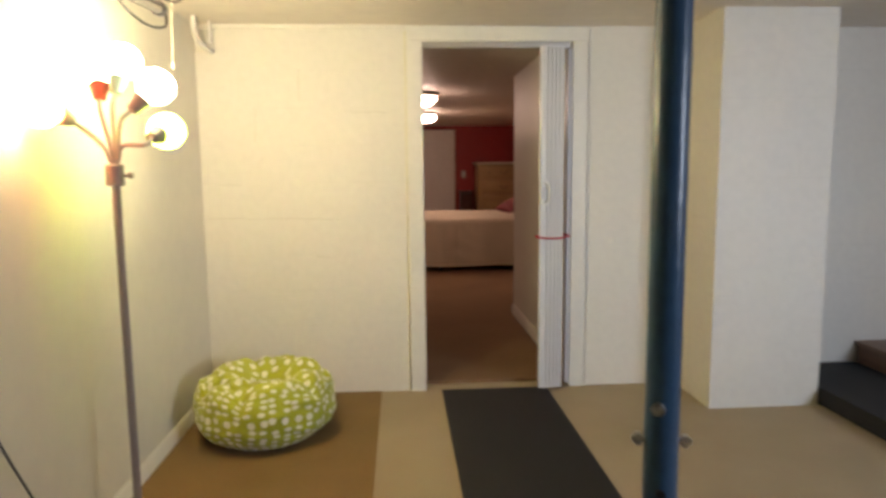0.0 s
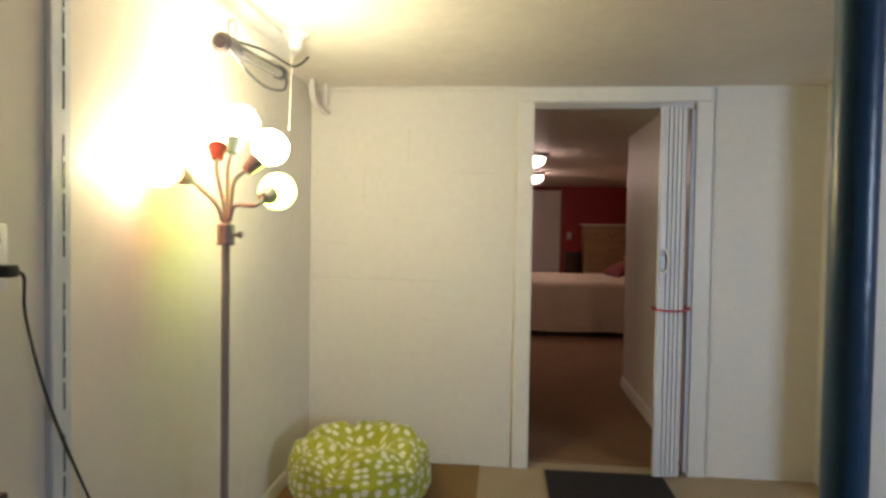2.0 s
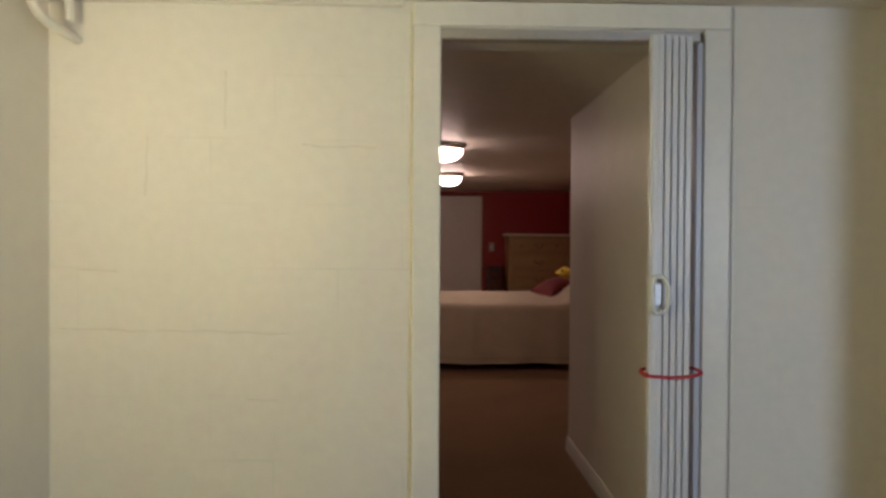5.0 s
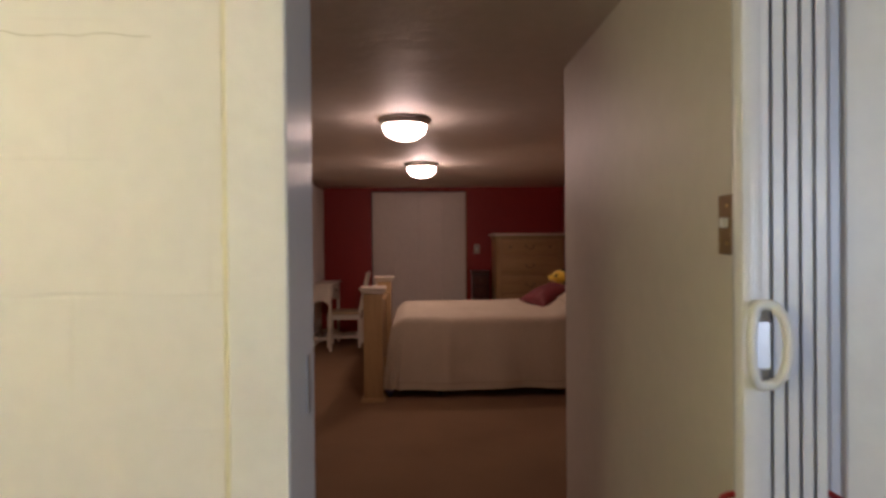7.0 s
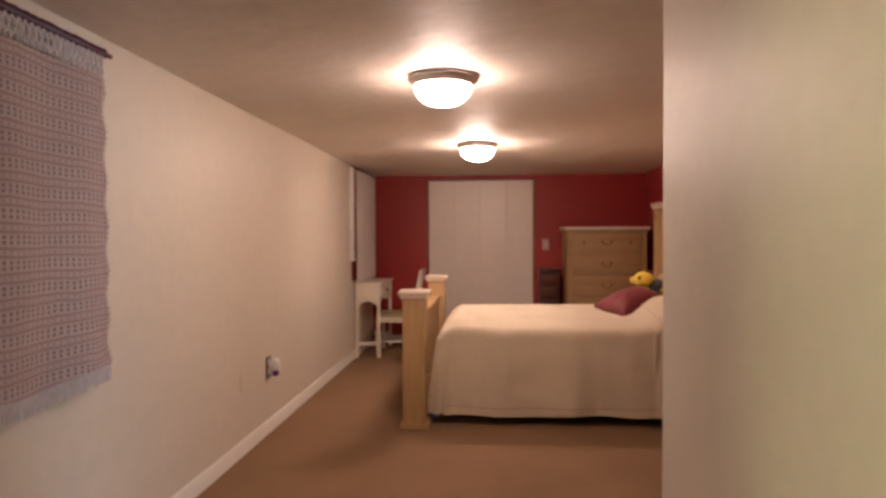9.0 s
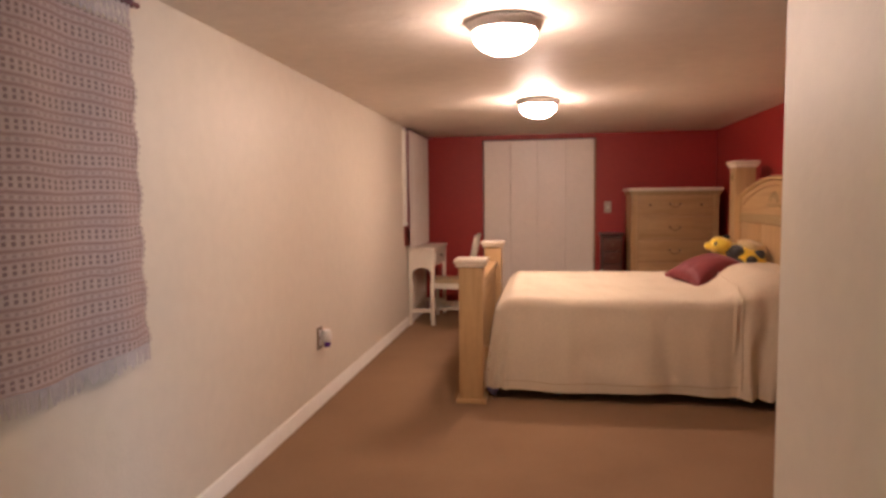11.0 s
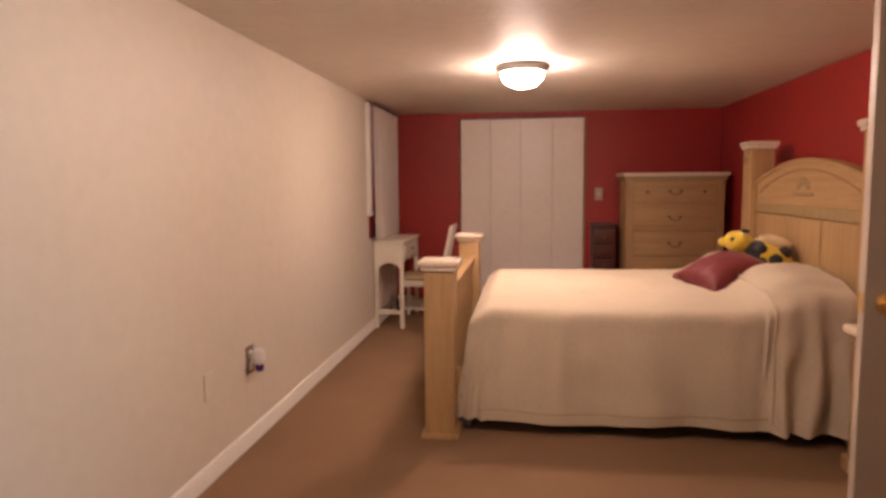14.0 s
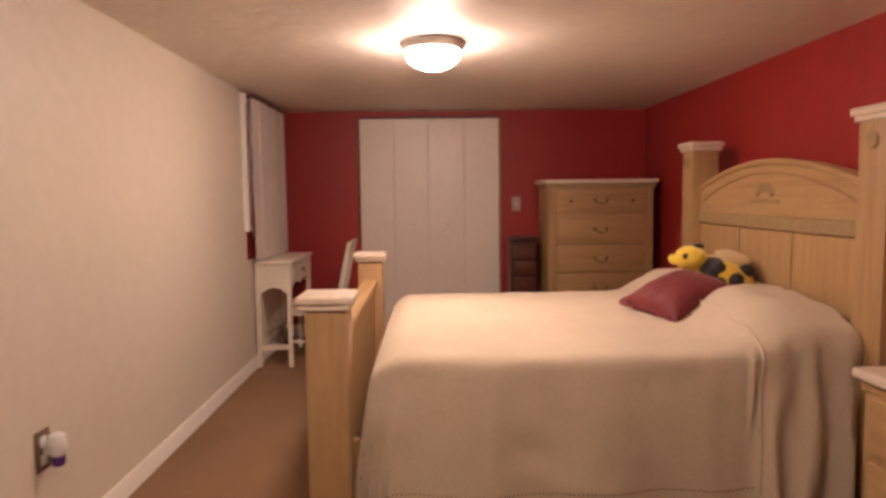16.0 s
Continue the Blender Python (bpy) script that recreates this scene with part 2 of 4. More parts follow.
GLOWS = (("orange", (1.0, 0.24, 0.08), 2.3), ("white", (1.0, 0.85, 0.45), 1.0), ("cream", (1.0, 0.87, 0.47), 1.0), ("pale", (0.95, 0.82, 0.58), 0.9), ("green", (0.60, 0.90, 0.08), 2.2))
SHADE_MATS = [mat("lit_shade_" + n, (0.85, 0.85, 0.8), 0.4, emit=c, power=SHADE * k * 0.32) for n, c, k in GLOWS]
BULB_MAT = mat("lit_bulb", (0.9, 0.9, 0.85), 0.4, emit=(1.0, 0.93, 0.62), power=SHADE * 3.2)
TEAL = mat("teal_plastic", (0.16, 0.30, 0.28), 0.4)
REDCUP = mat("red_plastic", (0.29, 0.055, 0.045), 0.4)
PURPLE = mat("purple_liquid", (0.10, 0.03, 0.20), 0.2)


# ---- shaping ----
def box(bm, x0, y0, z0, x1, y1, z1, bevel=0.0, seg=1):
    g = bmesh.ops.create_cube(bm, size=1, matrix=Matrix.Translation(((x0 + x1) / 2, (y0 + y1) / 2, (z0 + z1) / 2)) @ Matrix.Diagonal((abs(x1 - x0), abs(y1 - y0), abs(z1 - z0), 1)))
    if bevel:
        es = {e for v in g["verts"] for e in v.link_edges}
        bmesh.ops.bevel(bm, geom=list(es), offset=bevel, segments=seg, affect="EDGES", profile=0.6)
    return bm


def boxes(*rows, bevel=0.0, seg=1):
    bm = bmesh.new()
    for r in rows:
        box(bm, *r, bevel=bevel, seg=seg)
    return bm


def lathe(bm, profile, m=Matrix(), n=28, sx=1.0, sy=1.0):
    """Turns (radius, height) pairs about z."""
    rings = []
    for r, z in profile:
        rings.append([bm.verts.new(m @ Vector((sx * r * math.cos(2 * math.pi * k / n), sy * r * math.sin(2 * math.pi * k / n), z))) for k in range(n)])
    for a, b in zip(rings, rings[1:]):
        for k in range(n):
            bm.faces.new((a[k], a[(k + 1) % n], b[(k + 1) % n], b[k]))
    bm.faces.new(list(reversed(rings[0])))
    bm.faces.new(rings[-1])
    return bm


def tube(bm, pts, r, n=10):
    """A round bar along a smooth line through the points."""
    pts = [Vector(p) for p in pts]
    fine = []
    for i in range(len(pts) - 1):
        p0, p1, p2, p3 = pts[max(i - 1, 0)], pts[i], pts[i + 1], pts[min(i + 2, len(pts) - 1)]
        steps = 6 if len(pts) > 2 else 1
        for k in range(steps):
            u = k / steps
            fine.append(0.5 * (2 * p1 + (p2 - p0) * u + (2 * p0 - 5 * p1 + 4 * p2 - p3) * u * u + (3 * p1 - p0 - 3 * p2 + p3) * u ** 3))
    fine.append(pts[-1])
    rings, side = [], None
    for i, p in enumerate(fine):
        d = (fine[min(i + 1, len(fine) - 1)] - fine[max(i - 1, 0)]).normalized()
        if side is None:
            side = d.orthogonal().normalized()
        side = (side - d * side.dot(d)).normalized()
        up = d.cross(side)
        rings.append([bm.verts.new(p + r * (math.cos(2 * math.pi * k / n) * side + math.sin(2 * math.pi * k / n) * up)) for k in range(n)])
    for a, b in zip(rings, rings[1:]):
        for k in range(n):
            bm.faces.new((a[k], a[(k + 1) % n], b[(k + 1) % n], b[k]))
    bm.faces.new(list(reversed(rings[0])))
    bm.faces.new(rings[-1])
    return bm


def prism(bm, outline, axis, a, b):
    """An outline of (u, v) pushed along an axis from a to b. axis x: (y, z); y: (x, z); z: (x, y)."""
    def at(u, v, w):
        return {"x": (w, u, v), "y": (u, w, v), "z": (u, v, w)}[axis]
    lo = [bm.verts.new(at(u, v, a)) for u, v in outline]
    hi = [bm.verts.new(at(u, v, b)) for u, v in outline]
    n = len(outline)
    bm.faces.new(lo)
    bm.faces.new(list(reversed(hi)))
    for k in range(n):
        bm.faces.new((lo[k], hi[k], hi[(k + 1) % n], lo[(k + 1) % n]))
    return bm


def sheet(bm, nu, nv, f, thick=0.0):
    """A grid f(u, v) with u, v from 0 to 1."""
    rows = [[bm.verts.new(f(i / nu, j / nv)) for j in range(nv + 1)] for i in range(nu + 1)]
    faces = [bm.faces.new((rows[i][j], rows[i + 1][j], rows[i + 1][j + 1], rows[i][j + 1])) for i in range(nu) for j in range(nv)]
    if thick:
        bmesh.ops.recalc_face_normals(bm, faces=bm.faces)
        bmesh.ops.solidify(bm, geom=faces, thickness=thick)
    return bm


def mesh_of(name, bm, *mats, smooth=True):
    bmesh.ops.recalc_face_normals(bm, faces=bm.faces)
    me = bpy.data.meshes.new(name)
    bm.to_mesh(me)
    bm.free()
    for m in mats:
        me.materials.append(m)
    if smooth:
        me.shade_smooth()
        me.set_sharp_from_angle(angle=radians(38))
    return me


def solid(name, bm, *mats, label="", category="", group="", kind=""):
    return tagged(new(name, mesh_of(name, bm, *mats)), label, category, group, kind)


def part(name, bm, material, parent, label=""):
    ob = new(name, mesh_of(name, bm, material))
    ob.parent = parent
    ob.matrix_parent_inverse = parent.matrix_world.inverted() if parent.parent is None else Matrix()
    return tagged(ob, label)


def thing(name, label, category, group="", kind=""):
    return tagged(new(name), label, category, group, kind)


def at(ob, m):
    ob.matrix_basis = m
    return ob


H = 2.067     # ceiling height


def rough_edge(bm, amount, scale):
    for v in bm.verts:
        v.co += Vector(noise.noise_vector(v.co * scale)) * amount
    return bm


# ---- structure ----
def wall(name, mats, *rows):
    return solid(name, boxes(*rows), *mats, label="", kind="structure")


floor_a = solid("floor_1", boxes((-0.25, -2.0, -0.15, 4.9, 5.1, 0)), CARPET_TAN, label="worn tan carpet of the basement room", kind="structure")
floor_b = solid("floor_2", boxes((-0.25, 5.1, -0.15, 4.9, 13.3, 0.02)), CARPET, label="plain brown carpet of the bedroom", kind="structure")
ceiling_a = solid("ceiling_1", boxes((-0.25, -2.0, H, 4.9, 5.1, H + 0.15)), CEILING, label="painted low basement ceiling", kind="structure")
ceiling_b = solid("ceiling_2", boxes((-0.25, 5.1, H, 4.9, 13.3, H + 0.15)), CEILING, label="textured cream bedroom ceiling", kind="structure")
# basement room
tagged(wall("wall_divider", (CREAM_BLOCK,), (-0.25, 5.0, 0, 1.116, 5.22, H), (1.98, 5.0, 0, 4.7, 5.22, H), (1.116, 5.0, 1.99, 1.98, 5.22, H)), "cream painted block wall with faint joints")
tagged(wall("wall_basement_west", (PLASTER,), (-0.25, -2.0, 0, -0.09, 5.0, H)), "smooth cream painted plaster wall")
tagged(wall("wall_basement_south", (PLASTER,), (-0.09, -2.0, 0, 4.6, -1.9, H)), "plain cream painted wall")
tagged(wall("wall_basement_east", (PLASTER,), (4.6, -1.9, 0, 4.75, 0.0, H), (4.6, 1.2, 0, 4.75, 5.0, H), (4.6, 0, 0, 4.75, 1.2, 1.05), (4.6, 0, 1.85, 4.75, 1.2, H)), "cream painted wall with a small window")
win = thing("window_1", "small basement window with a white frame", "window", kind="structure")
part("window_frame", boxes((4.62, 0.002, 1.052, 4.7, 0.05, 1.848), (4.62, 1.15, 1.052, 4.7, 1.198, 1.848), (4.62, 0.05, 1.052, 4.7, 1.15, 1.1), (4.62, 0.05, 1.8, 4.7, 1.15, 1.848)), TRIM, win)
tagged(wall("pillar", (CREAM_BLOCK,), (2.62, 4.56, 0, 3.22, 4.998, H)), "square cream painted block pillar")
# bedroom
tagged(wall("wall_bedroom_west", (CREAM,), (-0.25, 5.22, 0, 0.0, 11.63, H), (-0.25, 11.63, 0, 0.0, 12.823, 0.85)), "smooth cream painted bedroom wall")
tagged(wall("wall_bedroom_west_end", (RED,), (-0.25, 11.63, 0.85, -0.002, 12.95, H)), "dark red painted end of the wall")
tagged(wall("wall_bedroom_north", (RED,), (-0.002, 12.825, 0, 0.69, 12.95, H), (1.978, 12.825, 0, 3.45, 12.95, H), (0.69, 12.825, 2.012, 1.978, 12.95, H)), "deep red painted wall round the closet")
tagged(wall("closet_back", (PLASTER,), (0.5, 13.2, 0, 2.2, 13.28, H), (0.5, 12.95, 0, 0.58, 13.2, H), (2.12, 12.95, 0, 2.2, 13.2, H)), "plain closet back wall")
tagged(wall("wall_bedroom_east", (RED,), (3.30, 8.24, 0, 3.45, 12.825, H), (3.30, 6.89, 0, 3.45, 7.44, H), (3.30, 7.44, 2.02, 3.45, 8.24, H)), "deep red painted bedroom wall")
tagged(wall("wall_passage", (PLASTER,), (1.98, 5.22, 0, 2.1, 6.78, H)), "smooth cream painted passage wall")
tagged(wall("wall_return", (PLASTER,), (1.98, 6.78, 0, 3.45, 6.89, H)), "cream painted return wall")
tagged(wall("wall_side_closet", (PLASTER,), (3.45, 7.2, 0, 4.2, 7.3, H), (3.45, 8.4, 0, 4.2, 8.5, H), (4.2, 7.2, 0, 4.3, 8.5, H)), "plain walls of a side closet")


def skirting(name, axis, face, a, b, out, height=0.108, depth=0.014):
    o = [(0, 0), (depth, 0), (depth, height - 0.012), (depth * 0.45, height), (0, height)]
    bm = bmesh.new()
    if axis == "y":
        prism(bm, [(face + out * u, v) for u, v in o], "y", a, b)
    else:
        prism(bm, [(face + out * u, v) for u, v in o], "x", a, b)
    return solid(name, bm, TRIM, label="white painted skirting board along the wall", kind="structure")


skirting("baseboard_1", "y", 0.0, 5.225, 12.8, 1)
skirting("baseboard_2", "y", 1.98, 5.225, 6.89, -1)
skirting("baseboard_3", "y", -0.09, -1.9, 4.99, 1, height=0.075)
skirting("baseboard_4", "y", 3.30, 8.3, 12.8, -1)
skirting("baseboard_5", "x", 12.825, 0.02, 0.66, -1)
skirting("baseboard_6", "x", 12.825, 2.0, 3.28, -1)

# doorway casing
casing = thing("door_casing_1", "white painted doorway casing with yellowed caulk", "door casing", kind="structure")
part("side_casing", rough_edge(boxes((1.044, 4.984, 0, 1.132, 5.0, 1.985), bevel=0.003), 0.002, 3), TRIM, casing)
part("side_casing", rough_edge(boxes((1.972, 4.984, 0, 2.058, 5.0, 1.985), bevel=0.003), 0.002, 3), TRIM, casing)
part("head_casing", rough_edge(boxes((1.044, 4.984, 1.985, 2.058, 5.0, H - 0.004), bevel=0.003), 0.002, 3), TRIM, casing)
part("caulk_line", boxes((1.034, 4.996, 0, 1.044, 5.0, H - 0.03), bevel=0.003), CAULK, casing, "yellowed caulk")
part("jamb", boxes((1.116, 5.0, 0, 1.130, 5.22, 1.982)), JAMB, casing)
part("jamb_head", boxes((1.130, 5.0, 1.978, 1.979, 5.22, 1.989)), TRIM, casing)
part("track", boxes((1.130, 4.988, 1.945, 1.961, 5.028, 1.978), bevel=0.004), NICKEL, casing, "metal folding-door track")
part("latch_strike", boxes((1.130, 5.14, 1.00, 1.134, 5.165, 1.10), bevel=0.001), NICKEL, casing, "narrow metal strike")
solid("trim_wall_strip", boxes((2.070, 4.995, 0, 2.082, 5.0, H - 0.01), bevel=0.003), TRIM, label="narrow painted strip beside the doorway", kind="structure")
solid("trim_ceiling_bead", rough_edge(boxes(*[(x, 4.984, H - 0.022, x + 0.1, 5.0, H) for x in [-0.09 + 0.1 * k for k in range(11)]]), 0.003, 6), CREAM_BLOCK, label="uneven painted bead under the ceiling", kind="structure")


# ---- basement room: things ----
def folding_door():
    d = thing("folding_door", "white vinyl accordion door folded open and tied", "folding door")
    lead = part("lead_post", boxes((1.773, 4.908, 0.02, 1.804, 4.936, 1.945), bevel=0.008, seg=2), VINYL, d)
    for k in range(5):
        x, yc = 1.808 + 0.0232 * k, 4.945 + 0.004 * k
        o = []
        for q in range(9):
            a = -1 + 2 * q / 8
            o.append((x + 0.005 + 0.014 * (1 - a * a), yc + 0.034 * a))
        o += [(u - 0.015, v) for u, v in reversed(o)]
        part("pleat", prism(bmesh.new(), o, "z", 0.02, 1.945), VINYL, d)
    # added grey sheet: gives the pleat gaps their shadow by colour
    part("fold_shadow", boxes((1.806, 4.996, 0.03, 1.930, 5.002, 1.93)), FOLDGREY, d, "grey sheet standing in for shadow between the folds")
    part("wall_post", boxes((1.950, 4.99, 0.02, 1.970, 5.05, 1.945), bevel=0.003), VINYL, d)
    bm = bmesh.new()
    ring = [(1.800 + 0.026 * math.copysign(abs(math.cos(a)) ** 0.7, math.cos(a)), 4.886 + 0.012 * abs(math.sin(a)) ** 3, 1.146 + 0.056 * math.sin(a)) for a in [radians(15 * k) for k in range(25)]]
    tube(bm, ring, 0.0075, 10)
    part("handle", bm, WHITE, lead, "white plastic pull handle")
    part("latch_plate", boxes((1.786, 4.897, 1.112, 1.808, 4.909, 1.180), bevel=0.002), NICKEL, lead, "grey latch plate")
    bm = bmesh.new()
    tube(bm, [(1.762, 4.93, 0.900), (1.766, 4.903, 0.897), (1.81, 4.900, 0.893), (1.86, 4.904, 0.890), (1.91, 4.912, 0.893), (1.946, 4.925, 0.900), (1.950, 4.96, 0.902)], 0.0055, 8)
    tube(bm, [(1.762, 4.93, 0.900), (1.768, 4.965, 0.9), (1.80, 5.000, 0.9), (1.88, 5.010, 0.9), (1.940, 5.008, 0.902), (1.950, 4.96, 0.902)], 0.0055, 8)
    lathe(bm, [(0.002, -0.009), (0.009, 0), (0.002, 0.009)], Matrix.Translation((1.766, 4.903, 0.899)), 8)
    part("tie", bm, REDCORD, d, "red ribbon tied round the folds")


def column():
    c = thing("support_column", "glossy blue painted steel basement support column", "column")
    x, y = 1.488, 2.495
    bm = bmesh.new()
    lathe(bm, [(0.032, 0.012), (0.032, H - 0.012)], Matrix.Translation((x, y, 0)), 32)
    part("shaft", bm, BLUE, c)
    for z0, z1 in ((0, 0.012), (H - 0.012, H)):
        part("plate", boxes((x - 0.09, y - 0.09, z0, x + 0.09, y + 0.09, z1), bevel=0.003), BLUE, c)
    for z, turn in ((0.832, -40), (0.758, 68)):
        bm = bmesh.new()
        m = Matrix.Translation((x, y, z)) @ pose(0, 0, 0, 90, 0, turn + 8)
        lathe(bm, [(0.007, -0.054), (0.007, 0.054)], m, 10)
        lathe(bm, [(0.013, 0.038), (0.013, 0.048)], m, 6)
        lathe(bm, [(0.013, -0.048), (0.013, -0.038)], m, 6)
        part("bolt", bm, STEEL, c, "bright steel bolt")
    bm = bmesh.new()
    lathe(bm, [(0.009, 0.0), (0.009, 0.004)], Matrix.Translation((x - 0.012, y - 0.0320, 0.665)) @ pose(0, 0, 0, 90, 0, -18), 12)
    part("pin_hole", bm, BLACK, c, "dark pin hole")


def bean_bag():
    bm = bmesh.new()
    bmesh.ops.create_icosphere(bm, subdivisions=6, radius=1)
    bm.verts.index_update()
    ways = {}
    for v in bm.verts:
        d = v.co.normalized()
        ways[v.index] = d.copy()
        r = math.hypot(d.x, d.y)
        a = math.atan2(d.y, d.x)
        top = max(d.z, 0)
        fold = abs(math.sin(3.5 * a + 0.6 + 0.5 * math.sin(2 * a)))
        crease = 0.075 * min(1, top * 1.6) * r * (fold ** 0.45 - 0.75)
        wr = 0.020 * noise.noise(d * 6.0) + 0.03 * noise.noise(d * 2.2)
        dish = -0.13 * math.exp(-(r / 0.30) ** 2) if d.z > 0 else 0
        q = 0.328 * (abs(r) ** 0.72 if r > 0 else 0) * (1 + wr * 1.5)
        z = 0.165 + 0.180 * (1 if d.z > 0 else -1) * abs(d.z) ** 0.75 + dish + crease + wr * top
        v.co = Vector((q * math.cos(a), q * math.sin(a), max(z, 0.0)))
    uv = bm.loops.layers.uv.new("print")
    for face in bm.faces:
        mid = face.calc_center_median()
        steep = sum(ways[v.index].z for v in face.verts) / len(face.verts)
        turn = math.atan2(mid.y, mid.x)
        for loop in face.loops:
            p = loop.vert.co
            if steep > 0.62:
                loop[uv].uv = (p.x, p.y)
            else:
                a = math.atan2(p.y, p.x)
                a += 2 * math.pi * round((turn - a) / (2 * math.pi))
                loop[uv].uv = (3 + 0.32 * a, 0.32 * math.asin(max(-1, min(1, ways[loop.vert.index].z))) * 1.15)
    bag = thing("bean_bag", "round green bean bag with white dots, in the corner", "bean bag")
    cover = part("cover", bm, BEAN, bag)
    bm = bmesh.new()
    lathe(bm, [(0.004, 0.222), (0.016, 0.226), (0.018, 0.232), (0.004, 0.236)], Matrix.Translation((0, 0, -0.015)), 14)
    part("button", bm, BEAN, bag, "sunken covered button")
    at(bag, pose(0.330, 4.43, 0.006, 0, 0, 20))


def multi_lamp():
    d = thing("floor_lamp", "lit five-arm floor lamp with coloured shades", "floor lamp")
    x, y = 0.103, 3.46
    bm = bmesh.new()
    lathe(bm, [(0.125, 0.0), (0.125, 0.012), (0.11, 0.024), (0.03, 0.036), (0.012, 0.05)], Matrix.Translation((x, y, 0)))
    part("base", bm, LAMP_GREY, d)
    bm = bmesh.new()
    lathe(bm, [(0.0125, 0.04), (0.0125, 1.25)], Matrix.Translation((x, y, 0)), 16)
    part("pole", bm, LAMP_GREY, d)
    bm = bmesh.new()
    lathe(bm, [(0.024, 1.235), (0.028, 1.238), (0.028, 1.298), (0.024, 1.302), (0.012, 1.304), (0.012, 1.32)], Matrix.Translation((x, y, 0)), 24)
    part("collar", bm, LAMP_GREY, d)
    bm = bmesh.new()
    tube(bm, [(x + 0.026, y, 1.268), (x + 0.046, y, 1.268)], 0.005)
    lathe(bm, [(0.010, 0), (0.010, 0.012)], Matrix.Translation((x + 0.042, y, 1.268)) @ pose(0, 0, 0, 0, 90, 0), 12)
    part("switch_knob", bm, LAMP_GREY, d)
    # direction, reach, height, tilt of the shade
    arms = [((-0.108, -0.03), 1.437, (-0.30, -0.85, 0.25), LAMP_GREY, 0),
            ((-0.052, 0.05), 1.512, (-0.20, 0.5, 1.0), REDCUP, 1),
            ((-0.002, 0.05), 1.530, (0.12, 0.35, 1.0), TEAL, 2),
            ((0.060, 0.01), 1.470, (0.60, 0.40, 0.75), LAMP_GREY, 3),
            ((0.112, 0.02), 1.385, (0.08, 0.95, 0.25), LAMP_GREY, 4)]
    for (dx, dy), z, way, cup_mat, k in arms:
        tip = Vector((x + dx, y + dy, z))
        w = Vector(way).normalized()
        root = Vector((x + dx * 0.1, y + dy * 0.1, 1.31))
        bm = bmesh.new()
        tube(bm, [root, root + Vector((dx * 0.15, dy * 0.15, 0.05)), tip - w * 0.05 + Vector((0, 0, -0.012 if k in (0, 4) else 0)), tip], 0.0065, 10)
        arm = part("arm", bm, LAMP_GREY, d)
        m = Matrix.Translation(tip) @ w.to_track_quat("Z", "Y").to_matrix().to_4x4()
        bm = bmesh.new()
        lathe(bm, [(0.010, -0.004), (0.018, 0.0), (0.031, 0.05), (0.027, 0.052)], m, 20)
        part("socket_cup", bm, cup_mat, arm, {1: "red socket cup", 2: "teal socket cup"}.get(k, ""))
        bm = bmesh.new()
        lathe(bm, [(0.012, 0.053), (0.032, 0.060), (0.052, 0.080), (0.060, 0.106), (0.058, 0.130), (0.052, 0.138)], m, 24)
        part("shade", bm, SHADE_MATS[k], arm, "glowing shade")
        bm = bmesh.new()
        lathe(bm, [(0.044, 0.1385), (0.042, 0.150), (0.026, 0.160), (0.006, 0.164)], m, 20)
        part("bulb", bm, BULB_MAT, arm, "bright bulb")


